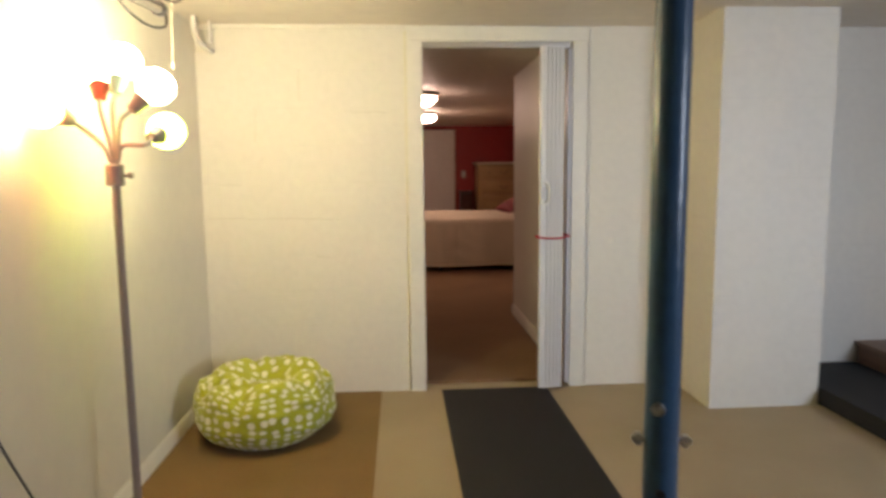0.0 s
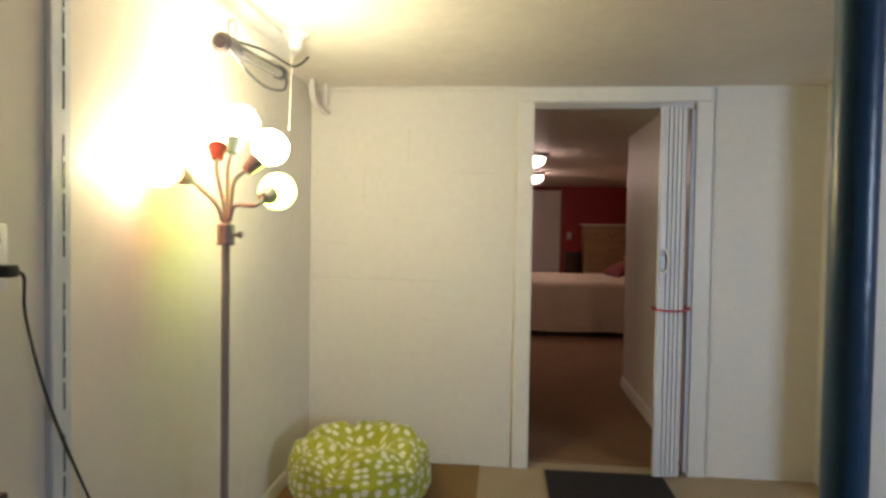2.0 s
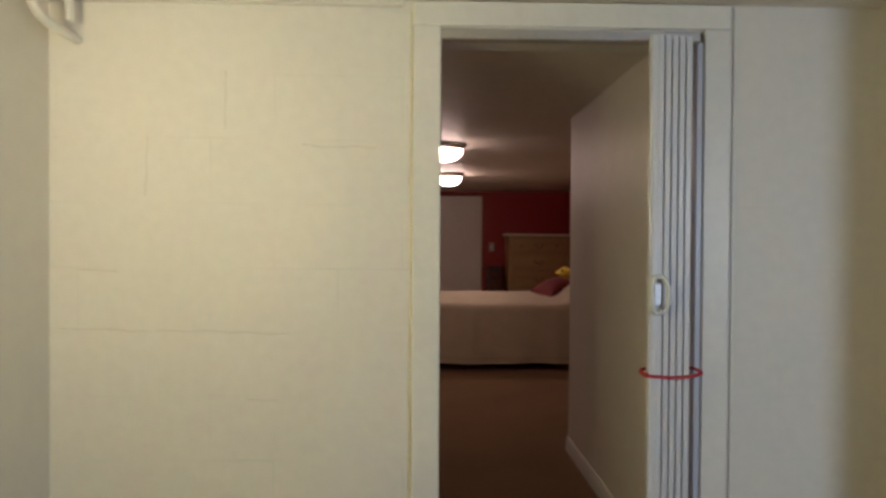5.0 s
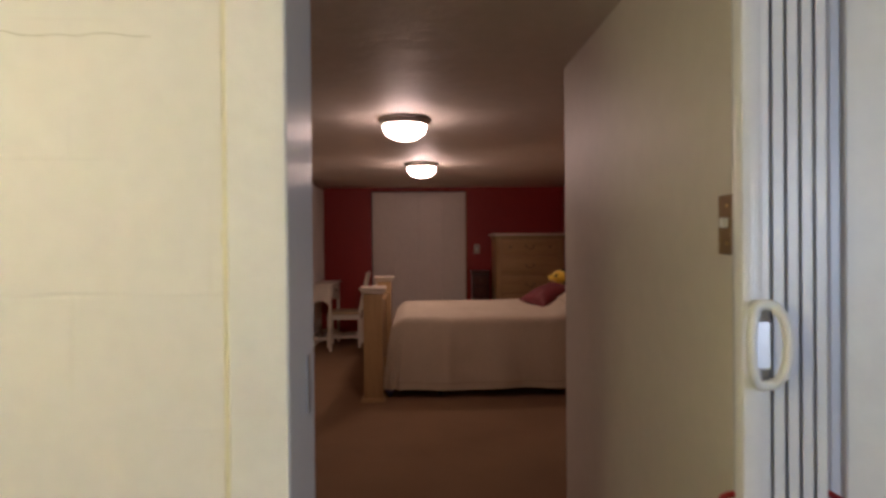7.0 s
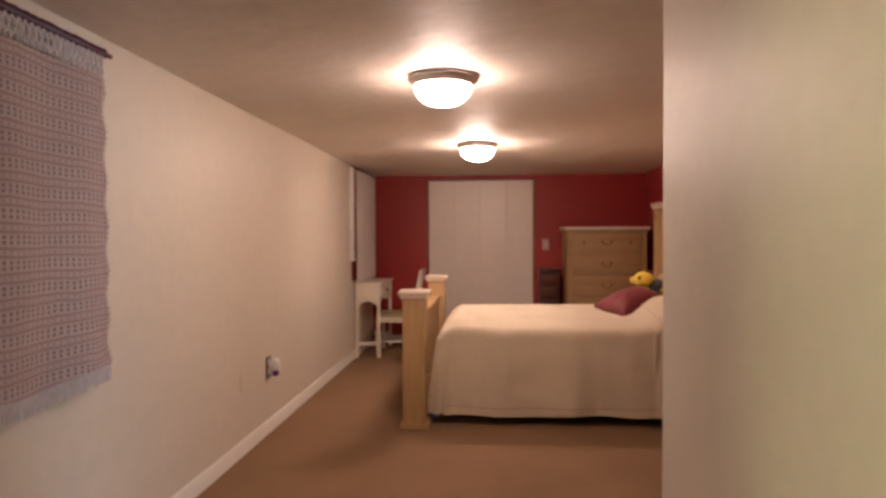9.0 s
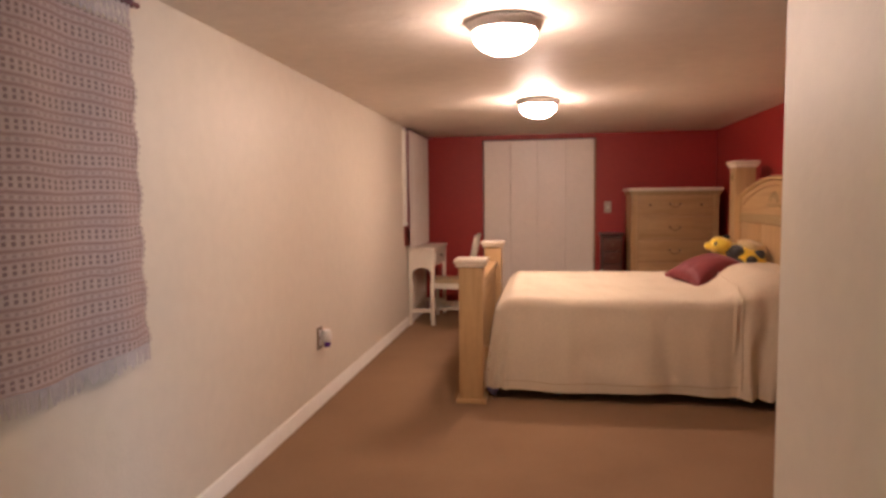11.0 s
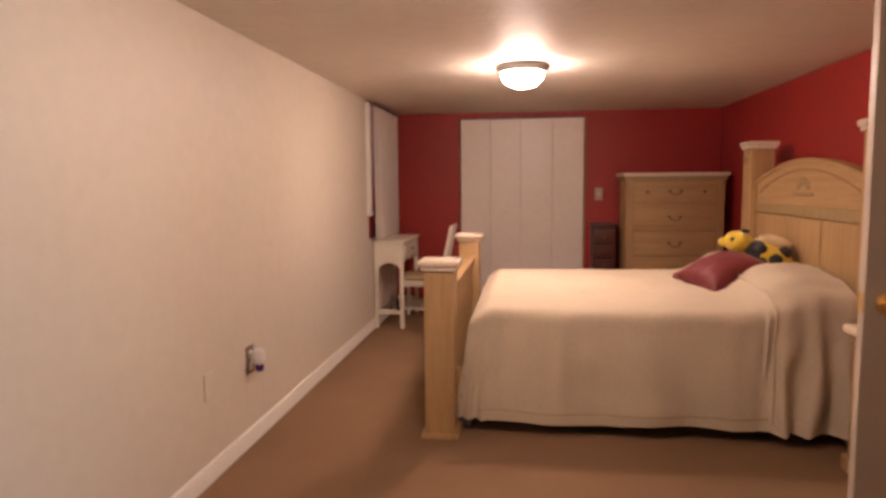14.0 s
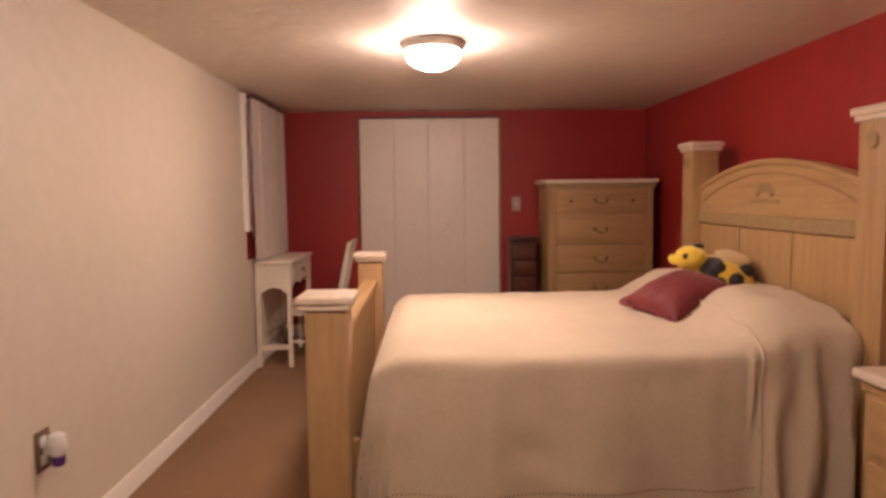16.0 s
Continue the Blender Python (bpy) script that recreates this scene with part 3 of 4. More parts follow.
def hanging_bar():
    d = thing("shop_light", "dark unlit bar light hanging from a white housing", "bar light")
    a, b = Vector((0.062, 3.50, 1.885)), Vector((0.055, 4.10, 1.925))
    q = (b - a).to_track_quat("Z", "Y").to_matrix().to_4x4()
    bm = bmesh.new()
    length = (b - a).length
    lathe(bm, [(0.02, 0.0), (0.034, 0.012), (0.034, 0.09), (0.024, 0.10), (0.022, length - 0.05), (0.028, length - 0.045), (0.028, length - 0.008), (0.018, length)], Matrix.Translation(a) @ q, 20)
    part("bar", bm, DARKGREY, d)
    bm = bmesh.new()
    lathe(bm, [(0.013, 0.13), (0.013, length - 0.08)], Matrix.Translation(a + Vector((0.018, 0, -0.012))) @ q, 10)
    part("reflector", bm, STEEL, d, "bright metal strip")
    bm = bmesh.new()
    tube(bm, [a + Vector((0.02, 0.02, 0.03)), a + Vector((0.03, 0.0, 0.065)), a + Vector((0.03, 0.05, 0.075)), a + Vector((0.02, 0.07, 0.03))], 0.005, 8)
    part("hook", bm, STEEL, d, "wire hanging hook")
    bm = bmesh.new()
    tube(bm, [a + Vector((0.03, 0.0, -0.02)), a + Vector((0.05, 0.12, -0.075)), a + Vector((0.05, 0.3, -0.085)), a + Vector((0.045, 0.48, -0.05)), b + Vector((0.02, 0, -0.02))], 0.005, 8)
    tube(bm, [a + Vector((0.01, 0.1, 0.03)), a + Vector((0.04, 0.3, 0.05)), a + Vector((0.05, 0.55, 0.06)), a + Vector((0.06, 0.66, 0.10)), a + Vector((0.08, 0.68, 0.13))], 0.005, 8)
    part("cord", bm, BLACK, d, "slack black power cord")
    bm = bmesh.new()
    prism(bm, [(-0.088, H), (0.10, H), (0.10, H - 0.02), (0.06, H - 0.055), (-0.06, H - 0.055), (-0.088, H - 0.02)], "y", 3.42, 4.20)
    part("housing", bm, WHITE, d, "white metal light housing")
    s = thing("pull_lampholder", "cream porcelain ceiling lampholder with pull string", "lampholder")
    bm = bmesh.new()
    m = Matrix.Translation((0.14, 4.02, H)) @ pose(0, 0, 0, 180, 0, 0)
    lathe(bm, [(0.055, 0), (0.055, 0.008), (0.035, 0.016), (0.026, 0.03), (0.024, 0.06), (0.018, 0.064)], m, 20)
    part("socket", bm, WHITE, s)
    bm = bmesh.new()
    tube(bm, [(0.130, 4.01, H - 0.05), (0.126, 4.005, 1.9), (0.122, 4.0, 1.70)], 0.0022, 6)
    lathe(bm, [(0.002, 1.715), (0.006, 1.725), (0.003, 1.742)], Matrix.Translation((0.122, 4.0, -0.04)), 8)
    part("pull_string", bm, CAULK, s, "pale pull string")


def wall_things():
    w = -0.09
    r = thing("shelf_standard", "white slotted metal shelf standard on the wall", "shelf standard")
    part("rail", boxes((w, 2.905, 0.02, w + 0.018, 2.975, H - 0.02), bevel=0.003), mat("pale_blue_grey_enamel", (0.62, 0.66, 0.70), 0.35), r)
    k = 0
    z = 0.10
    while z < 2.0:
        long = (0.05, 0.09, 0.065)[k % 3]
        part("slot", boxes((w + 0.016, 2.945, z, w + 0.0195, 2.949, z + long)), BLACK, r)
        z += long + 0.012 + (0.05 if k % 4 == 3 else 0)
        k += 1
    o = thing("wall_outlet", "large white double outlet box on the wall", "outlet")
    part("plate", boxes((w, 2.61, 1.152, w + 0.03, 2.758, 1.292), bevel=0.005, seg=2), WHITE, o)
    for zz in (1.255, 1.195):
        part("socket_face", boxes((w + 0.028, 2.702, zz - 0.02, w + 0.033, 2.738, zz + 0.02), bevel=0.002), WHITE, o)
        for yy, hh in ((2.712, 0.010), (2.727, 0.008)):
            part("slot", boxes((w + 0.032, yy, zz - 0.002, w + 0.0338, yy + 0.003, zz + hh)), BLACK, o)
    c = thing("power_cord", "black power cord plugged into the outlet", "power cord")
    bm = bmesh.new()
    box(bm, w + 0.034, 2.708, 1.182, w + 0.07, 2.742, 1.208, bevel=0.006, seg=2)
    part("plug", bm, BLACK, c)
    bm = bmesh.new()
    tube(bm, [(w + 0.06, 2.73, 1.195), (w + 0.055, 2.77, 1.180), (w + 0.035, 2.80, 1.09), (w + 0.03, 2.87, 0.90), (w + 0.028, 2.97, 0.70), (w + 0.028, 3.08, 0.50), (w + 0.03, 3.20, 0.28), (w + 0.04, 3.28, 0.06), (w + 0.1, 3.33, 0.012), (0.08, 3.40, 0.012)], 0.0036, 8)
    part("cable", bm, BLACK, c)
    bm = bmesh.new()
    pts = []
    for k in range(10):
        a = radians(90 + 36 * k + 10)
        rr = 0.052 if k % 2 == 0 else 0.022
        pts.append((2.70 + rr * math.cos(a), 1.575 + rr * math.sin(a)))
    prism(bm, pts, "x", w, w + 0.012)
    solid("star_ornament", bm, mat("dark_rust_metal", (0.10, 0.025, 0.02), 0.5), label="small dark red metal star on the wall", category="ornament")
    t = thing("side_table", "dark wooden side table against the wall", "side table")
    part("tabletop", boxes((w + 0.005, 1.7, 0.770, 0.085, 2.580, 0.804), bevel=0.006, seg=2), DARKWOOD, t)
    part("apron", boxes((w + 0.02, 1.73, 0.717, 0.068, 2.545, 0.770)), DARKWOOD, t)
    part("moulding", boxes((w + 0.005, 1.69, 0.682, 0.098, 2.595, 0.717), bevel=0.006, seg=2), DARKWOOD, t)
    for lx in (w + 0.02, 0.03):
        for ly in (1.73, 2.50):
            part("leg", boxes((lx, ly, 0, lx + 0.04, ly + 0.04, 0.682), bevel=0.004), DARKWOOD, t)
    p = bmesh.new()
    tube(p, [(-0.03, 4.80, H), (-0.03, 4.80, 2.0), (-0.025, 4.84, 1.95), (-0.01, 4.92, 1.93), (0.0, 4.998, 1.925)], 0.014)
    tube(p, [(0.01, 4.93, H), (0.01, 4.93, 1.96)], 0.012)
    solid("wall_pipe", p, TRIM, label="painted pipe elbow in the ceiling corner", category="pipe")


def wall_cracks():
    ink = mat("grey_hairline", (0.55, 0.51, 0.42), 0.8, spread=0.2, scale=20)
    c = thing("wall_cracks", "hairline cracks and open joints in the painted wall", "crack", kind="structure")
    rnd = random.Random(3)
    for (xa, za), (xb, zb) in (((0.215, 1.63), (0.205, 1.44)), ((0.455, 1.84), (0.452, 1.655)), ((-0.06, 1.025), (0.22, 1.015)), ((0.24, 1.02), (0.66, 1.01)), ((0.69, 1.605), (0.93, 1.60)), ((0.52, 0.80), (0.62, 0.797)), ((0.0, 1.21), (0.12, 1.205))):
        n = 9
        pts = [(xa + (xb - xa) * k / n + rnd.uniform(-1, 1) * 0.003, 4.9995, za + (zb - za) * k / n + rnd.uniform(-1, 1) * 0.003) for k in range(n + 1)]
        part("crack", tube(bmesh.new(), pts, 0.0011, 5), ink, c)
    bm = bmesh.new()
    lathe(bm, [(0.003, -0.018), (0.009, -0.004), (0.010, 0.006), (0.003, 0.02)], Matrix.Translation((1.036, 4.998, 1.30)) @ Matrix.Diagonal((0.6, 0.3, 1, 1)), 9)
    part("paint_chip", bm, CAULK, c)


def mat_and_rug():
    bm = boxes((1.222, 3.15, 0.001, 1.838, 4.975, 0.009), bevel=0.003)
    m = thing("door_mat", "black ribbed rubber runner mat before the doorway", "door mat")
    part("backing", bm, RUBBER, m)
    for k in range(40):
        x = 1.242 + 0.0147 * k
        part("rib", boxes((x, 3.17, 0.009, x + 0.007, 4.955, 0.0125)), RUBBER, m)
    solid("carpet_runner", rough_edge(boxes((-0.075, 2.2, 0.0, 0.872, 4.99, 0.006)), 0.002, 3), CARPET_DARK, label="flat brown carpet strip laid along the wall", category="rug")


def stairs():
    s = thing("stairs", "low wooden stairs with a black landing mat", "stairs")
    part("landing", boxes((3.24, 3.6, 0, 4.6, 4.998, 0.09), bevel=0.004), STAIRWOOD, s)
    part("landing_mat", boxes((3.232, 3.6, 0.09, 3.74, 4.99, 0.098), (3.228, 3.6, 0.005, 3.238, 4.99, 0.098)), RUBBER, s, "black rubber mat")
    for k in range(2):
        part("riser", boxes((3.76 + 0.28 * k, 3.6, 0.092 + 0.15 * k, 4.6, 4.998, 0.20 + 0.15 * k)), STAIRWOOD, s)
        part("tread", boxes((3.735 + 0.28 * k, 3.6, 0.20 + 0.15 * k, 4.6, 4.998, 0.228 + 0.15 * k), bevel=0.008, seg=2), STAIRWOOD, s)


folding_door()
column()
bean_bag()
multi_lamp()
hanging_bar()
wall_things()
wall_cracks()
mat_and_rug()
stairs()


# ---- bedroom: things ----
def dome_light(x, y, label, glass):
    d = thing("ceiling_light", label, "ceiling light", group="bedroom ceiling lights")
    m = Matrix.Translation((x, y, H)) @ pose(0, 0, 0, 180, 0, 0)
    bm = bmesh.new()
    lathe(bm, [(0.130, 0.0), (0.158, 0.002), (0.166, 0.010), (0.166, 0.016), (0.155, 0.028), (0.142, 0.046), (0.134, 0.048)], m, 48)
    part("rim", bm, NICKEL, d, "brushed nickel rim")
    bm = bmesh.new()
    prof = [(0.130, 0.040), (0.134, 0.050)] + [(0.134 * math.cos(a), 0.052 + 0.086 * math.sin(a)) for a in [radians(9 * k) for k in range(1, 10)]]
    prof[-1] = (0.012, 0.138)
    lathe(bm, prof, m, 48)
    part("glass_dome", bm, glass, d, "glowing alabaster glass")
    bm = bmesh.new()
    lathe(bm, [(0.009, 0.136), (0.010, 0.140), (0.006, 0.145), (0.002, 0.149)], m, 14)
    part("finial", bm, NICKEL, d)


def post(bm, x, y, top, half=0.077):
    box(bm, x - half, y - half, 0.0, x + half, y + half, top, bevel=0.006, seg=2)


def cap(x, y, top, half=0.104):
    bm = bmesh.new()
    box(bm, x - half + 0.012, y - half + 0.012, top - 0.022, x + half - 0.012, y + half - 0.012, top, bevel=0.004)
    box(bm, x - half, y - half, top, x + half, y + half, top + 0.032, bevel=0.012, seg=3)
    return bm


BY0, BY1 = 9.32, 11.06      # near and far posts of the bed
BX0, BX1 = 0.950, 3.072        # foot and head posts


def bed():
    b = thing("bed", "pale wooden panel bed with square capped posts", "bed")
    for y in (BY0, BY1):
        bm = bmesh.new()
        post(bm, BX0, y, 0.915)
        p = part("foot_post", bm, PINE, b)
        part("post_cap", cap(BX0, y, 0.915), WASHED, p, "whitewashed cap")
        part("post_base", boxes((BX0 - 0.095, y - 0.095, 0.018, BX0 + 0.095, y + 0.095, 0.048), bevel=0.006, seg=2), PINE, p)
        bm = bmesh.new()
        post(bm, BX1, y, 1.588, half=0.082)
        p = part("head_post", bm, PINE, b)
        part("post_cap", cap(BX1, y, 1.588, 0.108), WASHED, p, "whitewashed cap")
        part("post_base", boxes((BX1 - 0.1, y - 0.1, 0.018, BX1 + 0.1, y + 0.1, 0.048), bevel=0.006, seg=2), PINE, p)
        bm = bmesh.new()
        lathe(bm, [(0.034, 0), (0.034, 0.004), (0.026, 0.008), (0.016, 0.006), (0.008, 0.009)], Matrix.Translation((BX1 - 0.082, y, 1.49)) @ pose(0, 0, 0, 0, -90, 0), 20)
        part("rosette", bm, CARVED, p, "small carved rosette")
    a, c = BY0 + 0.077, BY1 - 0.077
    part("foot_panel", boxes((BX0 - 0.025, a, 0.14, BX0 + 0.025, c, 0.735)), PINE_Y, b)
    part("foot_rail", boxes((BX0 - 0.045, a, 0.735, BX0 + 0.045, c, 0.775), bevel=0.008, seg=2), PINE_Y, b)
    for y0, y1 in ((a + 0.06, a + 0.5), (a + 0.56, c - 0.56), (c - 0.5, c - 0.06)):
        part("foot_field", boxes((BX0 - 0.031, y0, 0.22, BX0 - 0.025, y1, 0.66), bevel=0.003), PINE, b)
    # headboard: panels, carved band and an arched crown
    a, c = BY0 + 0.082, BY1 - 0.082
    mid = (a + c) / 2
    # frame coloured dark so the seams between head panels read as shadow
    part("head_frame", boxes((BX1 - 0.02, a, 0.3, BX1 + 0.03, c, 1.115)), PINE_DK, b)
    w = (c - a) / 3
    for k in range(3):
        part("head_panel", boxes((BX1 - 0.034, a + w * k + 0.006, 0.32, BX1 - 0.02, a + w * (k + 1) - 0.006, 1.110), bevel=0.006, seg=2), PINE, b)
    part("carved_band", boxes((BX1 - 0.04, a, 1.115, BX1 + 0.03, c, 1.182), bevel=0.004), CARVED, b, "carved leaf band")
    n = 28

    def arch(u):
        return 1.335 + 0.130 * math.sin(math.pi * u) ** 0.85
    bm = bmesh.new()
    prism(bm, [(a, 1.182), (c, 1.182)] + [(c + (a - c) * k / n, arch(k / n)) for k in range(n + 1)], "x", BX1 - 0.03, BX1 + 0.03)
    part("arched_crown", bm, PINE_Y, b)
    bm = bmesh.new()
    tube(bm, [(BX1 - 0.03, c + (a - c) * k / 14, arch(k / 14) - 0.012) for k in range(15)], 0.017, 10)
    part("crown_moulding", bm, PINE_Y, b)
    # bead in the groove-shadow tone; its dark line is painted shade
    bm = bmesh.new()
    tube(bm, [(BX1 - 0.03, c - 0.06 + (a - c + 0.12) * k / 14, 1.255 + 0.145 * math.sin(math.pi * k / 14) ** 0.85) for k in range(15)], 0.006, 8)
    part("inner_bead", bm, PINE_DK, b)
    bm = bmesh.new()
    box(bm, BX1 - 0.038, mid - 0.14, 1.245, BX1 - 0.03, mid + 0.14, 1.265, bevel=0.003)
    for k in range(9):
        an = radians(20 + 17.5 * k)
        m = Matrix.Translation((BX1 - 0.033, mid + 0.075 * math.cos(an), 1.275 + 0.05 * math.sin(an))) @ pose(0, 0, 0, math.degrees(an) - 90, 0, 0)
        lathe(bm, [(0.003, -0.022), (0.015, -0.006), (0.016, 0.006), (0.003, 0.03)], m, 8, sx=0.45)
    part("carved_shell", bm, CARVED, b, "carved leaf ornament")
    # rails, base and mattress under the spread
    for y in (BY0 + 0.06, BY1 - 0.06):
        part("side_rail", boxes((BX0 + 0.077, y - 0.015, 0.20, BX1 - 0.082, y + 0.015, 0.36)), PINE, b)
    part("box_spring", boxes((1.12, 9.42, 0.16, 2.96, 10.96, 0.38), bevel=0.03, seg=2), BLACK, b, "dark box spring")
    part("mattress", boxes((1.14, 9.42, 0.38, 2.97, 10.96, 0.58), bevel=0.05, seg=3), SHEER, b)
    for x in (1.5, 2.6):
        for y in (9.5, 10.7):
            part("support_leg", boxes((x - 0.02, y - 0.02, 0, x + 0.02, y + 0.02, 0.16)), BLACK, b)


def bedspread():
    """The spread over the mattress, with its long front drop, pillow hump and gathered corners."""
    x0, x1, y0, y1, zt = 1.115, 2.985, 9.325, 11.02, 0.680
    r = 0.05
    drop = 0.590
    flat = (y1 - y0) - 2 * r
    arc = math.pi / 2 * r
    total = 2 * (drop - r) + 2 * arc + flat

    def hump(x, y):
        h = 0.14 / (1 + math.exp(-(x - 2.60) / 0.05))
        h *= 1 - 0.10 * max(0.0, (x - 2.74) / 0.2)
        ends = min(1.0, max(0.0, (y - y0 + 0.10) / 0.30)) * min(1.0, max(0.0, (y1 + 0.10 - y) / 0.30))
        valley = 1 - 0.35 * math.exp(-((y - 10.12) / 0.10) ** 2)
        return 1.08 * h * ends ** 0.6 * valley

    def flare(z, z0=0.68):
        return 0.085 * max(0.0, min(1.0, (z0 - z) / 0.5)) ** 0.8

    def f(u, v):
        x = x0 + (x1 - x0) * u
        s = v * total
        if s < drop - r:
            y, z, low = y0, zt - drop + s, 1 - s / (drop - r)
        elif s < drop - r + arc:
            a = (s - drop + r) / r
            y, z, low = y0 + r - r * math.cos(a), zt - r + r * math.sin(a), 0
        elif s < drop - r + arc + flat:
            y, z, low = y0 + r + s - (drop - r + arc), zt, 0
        elif s < drop - r + 2 * arc + flat:
            a = (s - (drop - r + arc + flat)) / r
            y, z, low = y1 - r + r * math.sin(a), zt - r + r * math.cos(a), 0
        else:
            y, z, low = y1, zt - r - (s - (drop - r + 2 * arc + flat)), 1
        h = hump(x, y)
        z += h * (1 - low) ** 1.0
        front = s < drop
        amp = 0.014 + 0.034 * low
        if x > 2.56:
            fold = 0.030 * math.sin((x - 2.56) * 46 + 1.3 * low + 2.5 * noise.noise(Vector((x * 6, z * 2, 3)))) * (0.25 + low) + 0.008 * noise.noise(Vector((x * 20, z * 5, 8))) - 0.03 * (0.4 + 0.6 * low)
        else:
            fold = amp * noise.noise(Vector((x * 3.2, 0.3 * z, 1.7))) * 1.2 + 0.007 * noise.noise(Vector((x * 11, z * 2, 4))) + 0.007 * noise.noise(Vector((x * 7, z * 8, 6)))
            if x < 1.25:
                fold += 0.022 * math.sin((x - x0) * 95) * low
        if front:
            y += fold if s < drop - r else fold * (1 - (s - drop + r) / r)
        z += (0.010 if x < 2.5 else 0.016) * noise.noise(Vector((x * 5, y * 4, 0))) + 0.003 * noise.noise(Vector((x * 13, y * 13, 2)))
        if low == 0:
            z += 0.045 * math.sin(math.pi * max(0.0, min(1.0, (y - y0) / (y1 - y0)))) * min(1.0, (x - x0) / 0.3 + 0.35)
        if x - x0 < 0.10 and low == 0:
            z -= 0.07 * (1 - (x - x0) / 0.10) ** 2.2
        if low > 0.98:
            z += 0.012 * noise.noise(Vector((x * 2.1, 5, 0)))
        if front and s < drop - r and x < 2.56:
            y += 0.006 * noise.noise(Vector((x * 5 + 3 * z, z * 9, 11))) + 0.004 * noise.noise(Vector((x * 16, z * 3, 13)))
        if x > 2.56 and z > 0.3:
            y += 0.012 * noise.noise(Vector((x * 9 - 4 * z, z * 6, 5)))
            z += 0.010 * noise.noise(Vector((x * 7 + y * 5, y * 12, 9)))
        x -= flare(z) * (1 - u) ** 3
        return Vector((x, y, z))
    bm = sheet(bmesh.new(), 150, 110, f)
    # drop at the foot end
    def g(u, v):
        y = y0 + 0.02 + (y1 - y0 - 0.04) * u
        z = zt + 0.045 * 0.35 * math.sin(math.pi * u) - 0.055 - 0.48 * v
        return Vector((x0 - 0.004 - flare(z) + 0.008 * math.sin(y * 30) * v, y, z))
    sheet(bm, 60, 10, g)
    t = thing("bedspread", "beige cotton bedspread draped over the made bed", "bedspread")
    ob = part("cloth", bm, SPREAD, t)
    # welt where the pillow tuck lies over the spread
    bm = bmesh.new()
    tube(bm, [Vector(f(0.792, v)) + Vector((0, -0.006 if v < 0.2 else 0, 0.004 if v > 0.2 else 0)) for v in [0.015 + 0.045 * k for k in range(16)]], 0.007, 8)
    part("tuck_fold", bm, SPREAD, t)
    bm = bmesh.new()
    for k in range(86):
        p = f(0.06 + 0.0085 * k, 0.020)
        box(bm, p.x - 0.003, p.y - 0.004, p.z - 0.004, p.x + 0.003, p.y + 0.002, p.z + 0.004)
    tagged(part("hem_eyelets", bm, PINE_DK, t, "row of small eyelets"), kind="stuff")


def tucked_cloth():
    bm = bmesh.new()
    bmesh.ops.create_icosphere(bm, subdivisions=4, radius=1, matrix=Matrix.Translation((1.075, 9.43, 0.115)) @ Matrix.Diagonal((0.040, 0.05, 0.10, 1)))
    for v in bm.verts:
        v.co += Vector(noise.noise_vector(v.co * 22)) * 0.014
        v.co.z = max(v.co.z, 0.021)
    solid("folded_cloth", bm, mat("violet_blue_cotton", (0.16, 0.15, 0.30), 0.9, spread=0.15, scale=14, fine=120), label="violet-blue cloth bunched on the carpet beside the bed post", category="cloth")


def cushion():
    bm = bmesh.new()
    n = 30

    def side(sign):
        def f(u, v):
            a, b = 2 * u - 1, 2 * v - 1
            pinch = 1 - 0.10 * (1 - abs(a) ** 2) * abs(b) ** 4 - 0.0
            puff = max(0.0, (1 - abs(a) ** 2.4) * (1 - abs(b) ** 2.4)) ** 0.5
            return Vector((0.235 * a * (1 - 0.08 * (1 - b * b)), 0.235 * b * (1 - 0.08 * (1 - a * a)) * pinch, sign * (0.085 * puff + 0.004 * noise.noise(Vector((a * 4, b * 4, sign))))))
        return f
    sheet(bm, n, n, side(1))
    sheet(bm, n, n, side(-1))
    bmesh.ops.remove_doubles(bm, verts=bm.verts, dist=0.0005)
    c = thing("cushion", "square maroon satin cushion lying on the bed", "cushion")
    cover = part("cover", bm, MAROON, c)
    bm = bmesh.new()
    edge = [(-1, -1), (0, -0.92), (1, -1), (0.92, 0), (1, 1), (0, 0.92), (-1, 1), (-0.92, 0), (-1, -1)]
    tube(bm, [(0.237 * a, 0.237 * b, 0) for a, b in edge], 0.006, 8)
    part("piping", bm, MAROON, c)
    at(c, pose(2.550, 10.03, 0.800, 8, -17, 24) @ Matrix.Diagonal((0.90, 0.78, 1.15, 1)))


